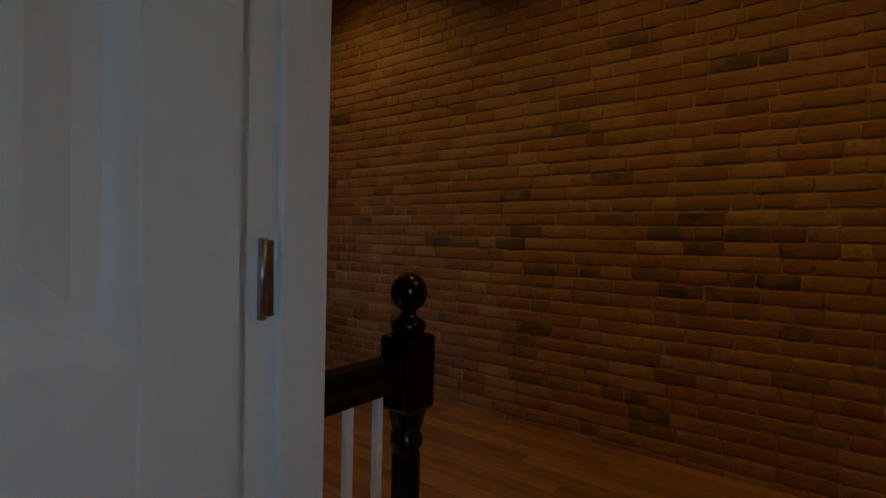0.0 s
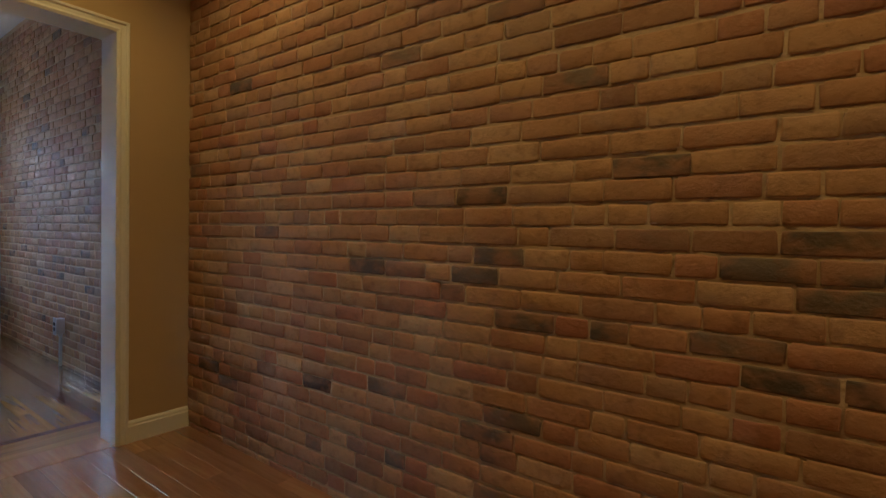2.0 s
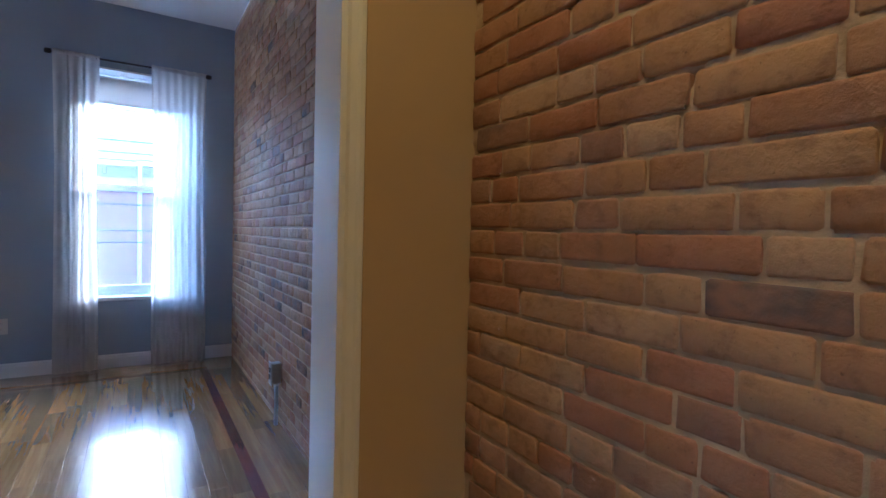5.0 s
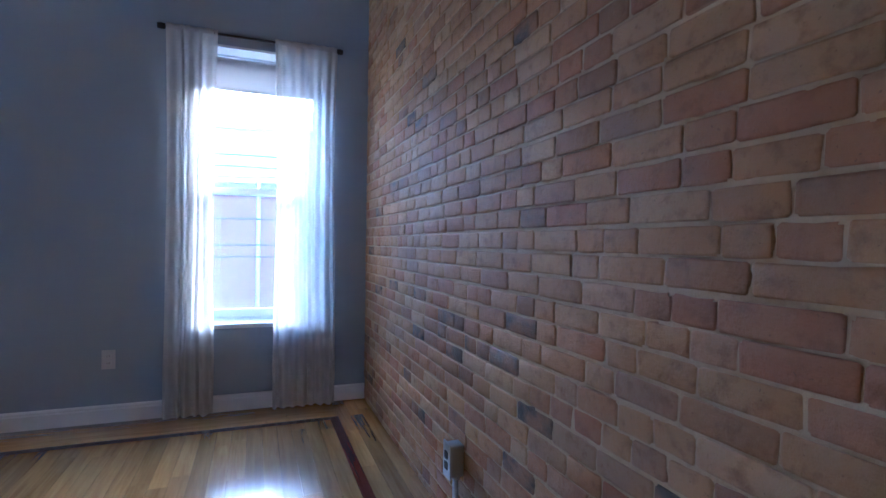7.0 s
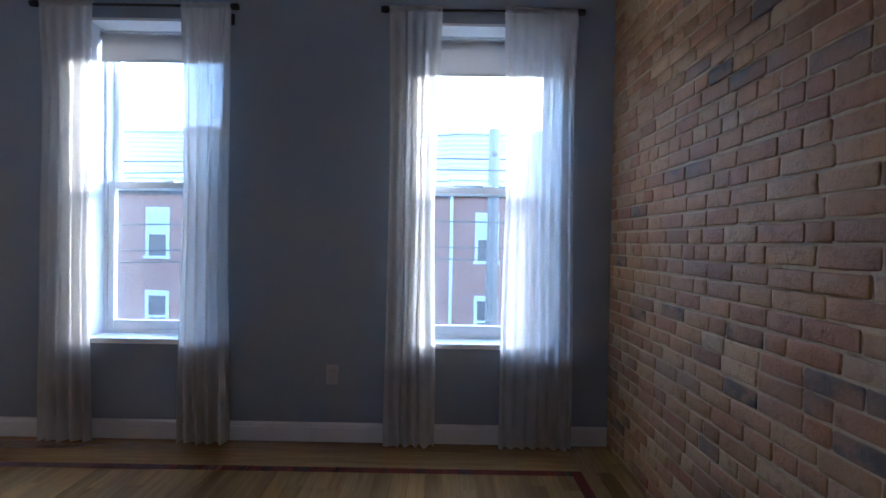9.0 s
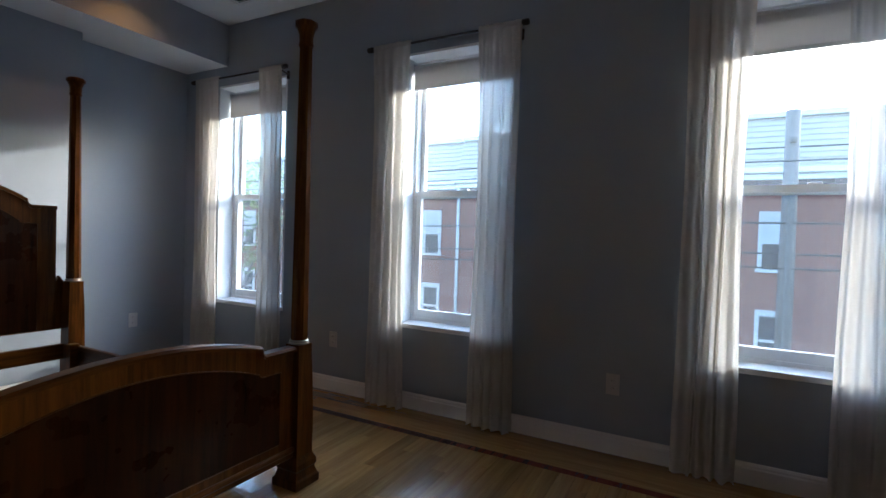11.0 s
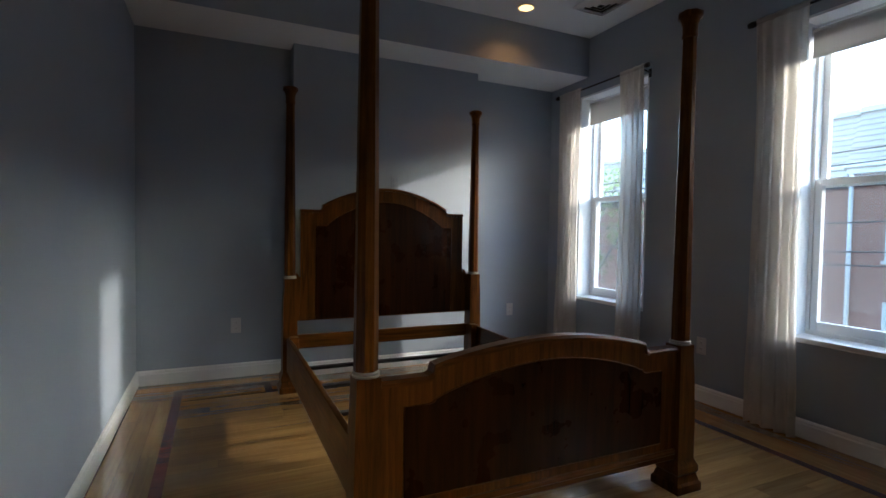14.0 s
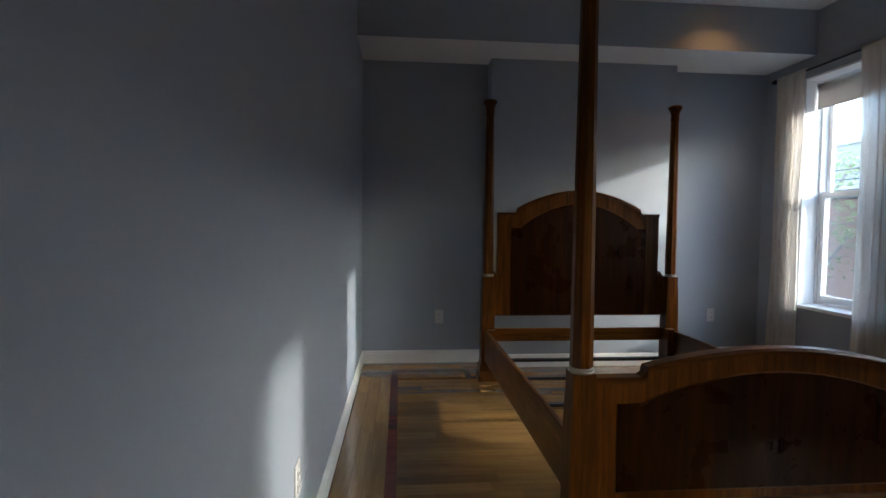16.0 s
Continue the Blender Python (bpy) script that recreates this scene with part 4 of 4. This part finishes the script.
# ---- floors, plank by plank ----
def plank_mesh(name, material, length, width):
    return mesh_of(name, box_bm(0, 0, -0.012, length - 0.0007, width - 0.0007, 0, 0.0004), material)


def lay(floor, x0, x1, y0, y1, width, material, rnd, spots, along="x", lengths=(0.5, 0.8, 1.1, 1.5)):
    meshes = {n: plank_mesh("plank", material, n, width) for n in lengths}
    rows = int(round(((y1 - y0) if along == "x" else (x1 - x0)) / width))
    for r in range(rows):
        a, end = (x0, x1) if along == "x" else (y0, y1)
        a -= rnd.uniform(0, lengths[-1])
        while a < end - 0.01:
            n = rnd.choice(lengths)
            lo, hi = max(a, x0 if along == "x" else y0), min(a + n, end)
            if hi - lo > 0.02:
                spots.append((floor, meshes[n], lo, hi, r, n, width, along, x0, y0))
            a += n


def lay_out(spots):
    for floor, me, lo, hi, r, n, width, along, x0, y0 in spots:
        ob = new("plank", me)
        ob.parent = floor
        if along == "x":
            ob.location = (lo, y0 + r * width, 0)
        else:
            ob.rotation_euler = (0, 0, radians(90))
            ob.location = (x0 + (r + 1) * width, lo, 0)
        ob.scale = ((hi - lo) / n, 1, 1)


rnd = random.Random(3)
IN_X0, IN_X1, IN_Y0, IN_Y1, IN_W = -6.39, -3.40, -2.455, 2.22, 0.052
floor_bed = tagged(thing("floor_bedroom", "polished oak strip floor with a dark inlaid border", "floor", kind="structure"))
floor_hall = tagged(thing("floor_hall", "polished honey-coloured oak strip floor", "floor", kind="structure"))
spots = []
PW = 0.0814
inner_y = (IN_Y1 - IN_W) - (IN_Y0 + IN_W)
lay(floor_bed, IN_X0 + IN_W, IN_X1 - IN_W, IN_Y0 + IN_W, IN_Y1 - IN_W, inner_y / round(inner_y / PW), OAK, rnd, spots)
lay(floor_bed, WEST_X, DIV_X0, IN_Y1, BRICK_Y, (BRICK_Y - IN_Y1) / 3, OAK, rnd, spots)
lay(floor_bed, WEST_X, DIV_X0, SOUTH_Y, IN_Y0, (IN_Y0 - SOUTH_Y) / 5, OAK, rnd, spots)
lay(floor_bed, WEST_X, IN_X0, IN_Y0, IN_Y1, (IN_X0 - WEST_X) / 4, OAK_Y, rnd, spots, "y")
lay(floor_bed, IN_X1, DIV_X0 - 0.021, IN_Y0, IN_Y1, (DIV_X0 - 0.021 - IN_X1) / 3, OAK_Y, rnd, spots, "y")
lay(floor_hall, DIV_X1, EAST_X, 0.9, BRICK_Y, (BRICK_Y - 0.9) / 19, HALL_OAK, rnd, spots)
lay(floor_hall, -0.5, EAST_X, -0.9, 0.9, 1.8 / 22, HALL_OAK, rnd, spots)
lay_out(spots)
for x0, y0, x1, y1 in ((IN_X0, IN_Y1 - IN_W, IN_X1, IN_Y1), (IN_X0, IN_Y0, IN_X0 + IN_W, IN_Y1 - IN_W), (IN_X1 - IN_W, IN_Y0 - 0.2, IN_X1, IN_Y1 - IN_W),
                       (-3.98, IN_Y0 - 0.2, IN_X1 - IN_W, IN_Y0 - 0.2 + IN_W), (IN_X0 + IN_W, IN_Y0, -3.98, IN_Y0 + IN_W), (-4.03, IN_Y0 - 0.2, -3.98, IN_Y0)):
    part("inlay_strip", box_bm(x0, y0, -0.012, x1, y1, 0.0006), INLAY, floor_bed, "dark mahogany inlay strip")


# ---- brick face, brick by brick ----
COURSE, BRICK_L, BRICK_H = 0.0632, 0.19, 0.0545
VJ = 0.0065
LENGTHS = {"stretcher": BRICK_L, "header": 0.102, "three_quarter": 0.146}
# burnt bricks: place along the wall, course counted from the one at eye height
BURNT_HALL = [(-0.49, 13), (-0.13, 10), (0.03, 10), (-0.96, 11), (-1.42, 10), (-0.78, 7), (-0.56, 0), (-1.07, -1), (-1.54, -2), (-1.39, -2), (-1.2, -2), (-1.19, -3), (-0.24, 0), (-0.14, -1), (-0.31, -1),
              (0.04, -1), (-0.26, -2), (-0.69, -4), (-0.48, -4), (-0.9, -4), (-0.29, -5), (-0.05, -4), (0.09, -4), (-0.14, -5), (-1.08, -10), (-0.96, -9), (-1.6, -9), (-1.86, -10), (-0.97, -11)]
BURNT_HALL_LOW = [(-1.42, -13), (-1.62, -13), (-1.9, -14), (0.08, -7), (-0.47, -10), (-0.59, -13), (-0.48, -13), (-0.99, -13), (-0.35, -14), (-2.32, 0), (-2.32, -10), (-2.92, -7), (-2.4, 11), (0.16, -2),
                  (-0.67, -16), (-2.67, -11), (-2.49, -12), (-2.9, -14)]
BURNT_BEDROOM = [(-5.6, 11), (-5.46, 10), (-5.84, 17), (-5.26, 13), (-5.03, -4), (-5.44, -3), (-5.14, -5), (-5.41, -6), (-4.93, -4), (-5.07, -6), (-5.68, -10), (-5.45, -12), (-6.51, 0), (-6.3, 4),
                 (-5.95, 6), (-4.94, 8), (-5.04, 9), (-4.81, -5), (-4.7, -5), (-6.01, -3), (-5.69, 12), (-4.48, 11), (-4.39, -3), (-4.59, -5), (-5.82, 18), (-5.01, -10), (-4.46, -10)]
EYE_COURSE = 17


def brick_verts(length, height, rnd):
    """One hand-made brick, its face to -y, with rounded, chipped corners: 34 vertices and 26 quads."""
    xs = (0.0, 0.006 / length, rnd.uniform(0.35, 0.65), 1 - 0.006 / length, 1.0)
    zs = (0.0, 0.09, 0.91, 1.0)
    bow = [rnd.uniform(-0.0022, 0.0022) for _ in range(2)]
    v = []
    for k, fz in enumerate(zs):
        for i, fx in enumerate(xs):
            x, z = length * fx, height * fz
            at_x, at_z = i in (0, 4), k in (0, 3)
            y = rnd.uniform(-0.002, 0.0002)
            if at_z:
                z += bow[k == 3] * (1 - abs(fx - 0.5) * 2) + rnd.uniform(-0.0014, 0.0014)
                y += rnd.uniform(0.0008, 0.0024)
            if at_x:
                x += rnd.uniform(-0.0018, 0.0018)
                y += rnd.uniform(0.0006, 0.002)
            if at_x and at_z:
                chip = rnd.uniform(0.0012, 0.003) + (rnd.uniform(0.003, 0.008) if rnd.random() < 0.14 else 0)
                x += chip if i == 0 else -chip
                z += 0.7 * chip if k == 0 else -0.7 * chip
            v.append((x, y, z))
    rim = [0, 1, 2, 3, 4, 9, 14, 19, 18, 17, 16, 15, 10, 5]
    for q in rim:
        x, y, z = v[q]
        out = 0.002 if x > length / 2 else -0.002
        v.append((x + (out if q % 5 in (0, 4) else 0), 0.017, z + (-0.002 if q < 5 else 0.002 if q > 14 else 0)))
    f = [(k * 5 + i, k * 5 + i + 1, k * 5 + i + 6, k * 5 + i + 5) for k in range(3) for i in range(4)]
    n = len(rim)
    f += [(rim[a], 20 + a, 20 + (a + 1) % n, rim[(a + 1) % n]) for a in range(n)]
    return v, f


def lattice(rng, xs, zs, cell):
    """Smooth random heights, about -1 to 1, over a grid of places."""
    nx, nz = int(xs[-1] / cell) + 3, int(zs[-1] / cell) + 3
    g = rng.uniform(-1, 1, (nz, nx))
    u, w = xs / cell, zs / cell
    i, k = u.astype(int), w.astype(int)
    fu, fw = u - i, w - k
    fu, fw = (fu * fu * (3 - 2 * fu))[None, :], (fw * fw * (3 - 2 * fw))[:, None]
    a, b = g[np.ix_(k, i)], g[np.ix_(k, i + 1)]
    c, d = g[np.ix_(k + 1, i)], g[np.ix_(k + 1, i + 1)]
    return (a * (1 - fu) + b * fu) * (1 - fw) + (c * (1 - fu) + d * fu) * fw


def mortar_face(x0, x1, seed):
    """Hand-struck mortar: a wavy sheet that fills the joints and laps over brick edges here and there."""
    rng = np.random.default_rng(seed)
    step = 0.0115
    nx, nz = int((x1 - x0) / step) + 1, int((CEIL + 0.02) / step) + 1
    xs, zs = np.linspace(0, x1 - x0, nx), np.linspace(0, CEIL + 0.02, nz)
    y = 0.0029 + 0.0007 * lattice(rng, xs, zs, 0.16) + 0.0013 * lattice(rng, xs, zs, 0.05) + 0.0014 * lattice(rng, xs, zs, 0.02)
    y = y + 0.03 * np.clip(lattice(rng, xs, zs, 0.033) - 0.62, 0, 1)
    y = np.clip(y, 0.0002, 0.0145) + BRICK_Y
    gx, gz = np.meshgrid(xs + x0, zs - 0.02)
    verts = np.stack([gx, y, gz], -1).reshape(-1, 3)
    q = (np.arange(nz - 1)[:, None] * nx + np.arange(nx - 1)[None, :]).reshape(-1)
    me = bpy.data.meshes.new("mortar")
    me.from_pydata(verts.tolist(), [], np.stack([q, q + 1, q + nx + 1, q + nx], -1).tolist())
    me.shade_smooth()
    me.materials.append(MORTAR)
    return me


def brick_wall(name, label, x0, x1, near, seed, burnt_spots):
    """near: the stretch (x0, x1, z0, z1) whose bricks are pieces of their own."""
    rnd = random.Random(seed)
    wall = structure(name, box_bm(x0, BRICK_Y + 0.016, -0.02, x1, BRICK_Y + 0.049, CEIL), MORTAR, label, "wall")
    joints = new("mortar", mortar_face(x0, x1, seed))
    joints.parent = wall
    tagged(joints, kind="stuff")
    kinds = {}
    for kind, length in LENGTHS.items():
        kinds[kind] = []
        for _ in range(14):
            v, f = brick_verts(length - VJ, BRICK_H, rnd)
            me = bpy.data.meshes.new("brick")
            me.from_pydata(v, [], f)
            me.polygons.foreach_set("use_smooth", [q < 12 for q in range(len(f))])
            dark = me.copy()
            me.materials.append(BRICK_ONE)
            dark.materials.append(BURNT)
            kinds[kind].append((me, dark, v, f))
    many = {False: ([], []), True: ([], [])}
    count = 0
    for row in range(int(CEIL / COURSE) + 2):
        z = row * COURSE - 0.0319
        if z + BRICK_H > CEIL:
            break
        head = row % 7 == 4
        sag, wave = rnd.uniform(0.001, 0.003), rnd.uniform(0, 6)
        x = x0 - rnd.uniform(0, 0.2)
        while x < x1:
            kind = ("header" if rnd.random() < 0.8 else "stretcher") if head else ("stretcher" if rnd.random() < 0.58 else rnd.choice(("header", "header", "three_quarter")))
            step = LENGTHS[kind] * rnd.uniform(0.93, 1.07)
            lo, hi = x, x + step - VJ * rnd.uniform(0.6, 1.4)
            x += step
            lo, hi = max(lo, x0 + 0.003), min(hi, x1 - 0.003)
            if hi - lo < 0.03:
                continue
            one, dark_me, v, f = kinds[kind][rnd.randrange(14)]
            sx = (hi - lo) / (LENGTHS[kind] - VJ)
            mid = (lo + hi) / 2
            dz, dy = sag * math.sin(mid * 2.3 + wave) + rnd.uniform(-0.0014, 0.0014), rnd.uniform(-0.0018, 0.0007)
            burnt = any(row == EYE_COURSE + c and lo - 0.004 < bx <= hi + 0.004 for bx, c in burnt_spots) or rnd.random() < 0.012
            if near[0] < mid < near[1] and near[2] < z < near[3] and count < 300:
                ob = new("brick", dark_me if burnt else one)
                ob.parent = wall
                ob.location = (lo, BRICK_Y + dy, z + dz)
                ob.scale = (sx, 1, 1)
                count += 1
            else:
                vs, fs = many[burnt]
                n = len(vs)
                vs += [(lo + a * sx, BRICK_Y + b + dy, z + dz + c) for a, b, c in v]
                fs += [tuple(n + q for q in face) for face in f]
    for burnt, (vs, fs) in many.items():
        me = bpy.data.meshes.new("far_bricks")
        me.from_pydata(vs, [], fs)
        me.polygons.foreach_set("use_smooth", [q % 26 < 12 for q in range(len(fs))])
        me.materials.append(BURNT_MANY if burnt else BRICK_MANY)
        ob = new("far_bricks", me)
        ob.parent = wall
        tagged(ob, kind="stuff")


brick_wall("wall_brick_hall", "exposed old red brick hall wall with lime mortar", DIV_X1, EAST_X, (-2.6, -1.0, 0.55, 1.65), 21, BURNT_HALL + BURNT_HALL_LOW)
brick_wall("wall_brick_bedroom", "exposed old red brick bedroom wall with lime mortar", WEST_X, DIV_X0, (-5.4, -3.8, 0.4, 1.55), 22, BURNT_BEDROOM)
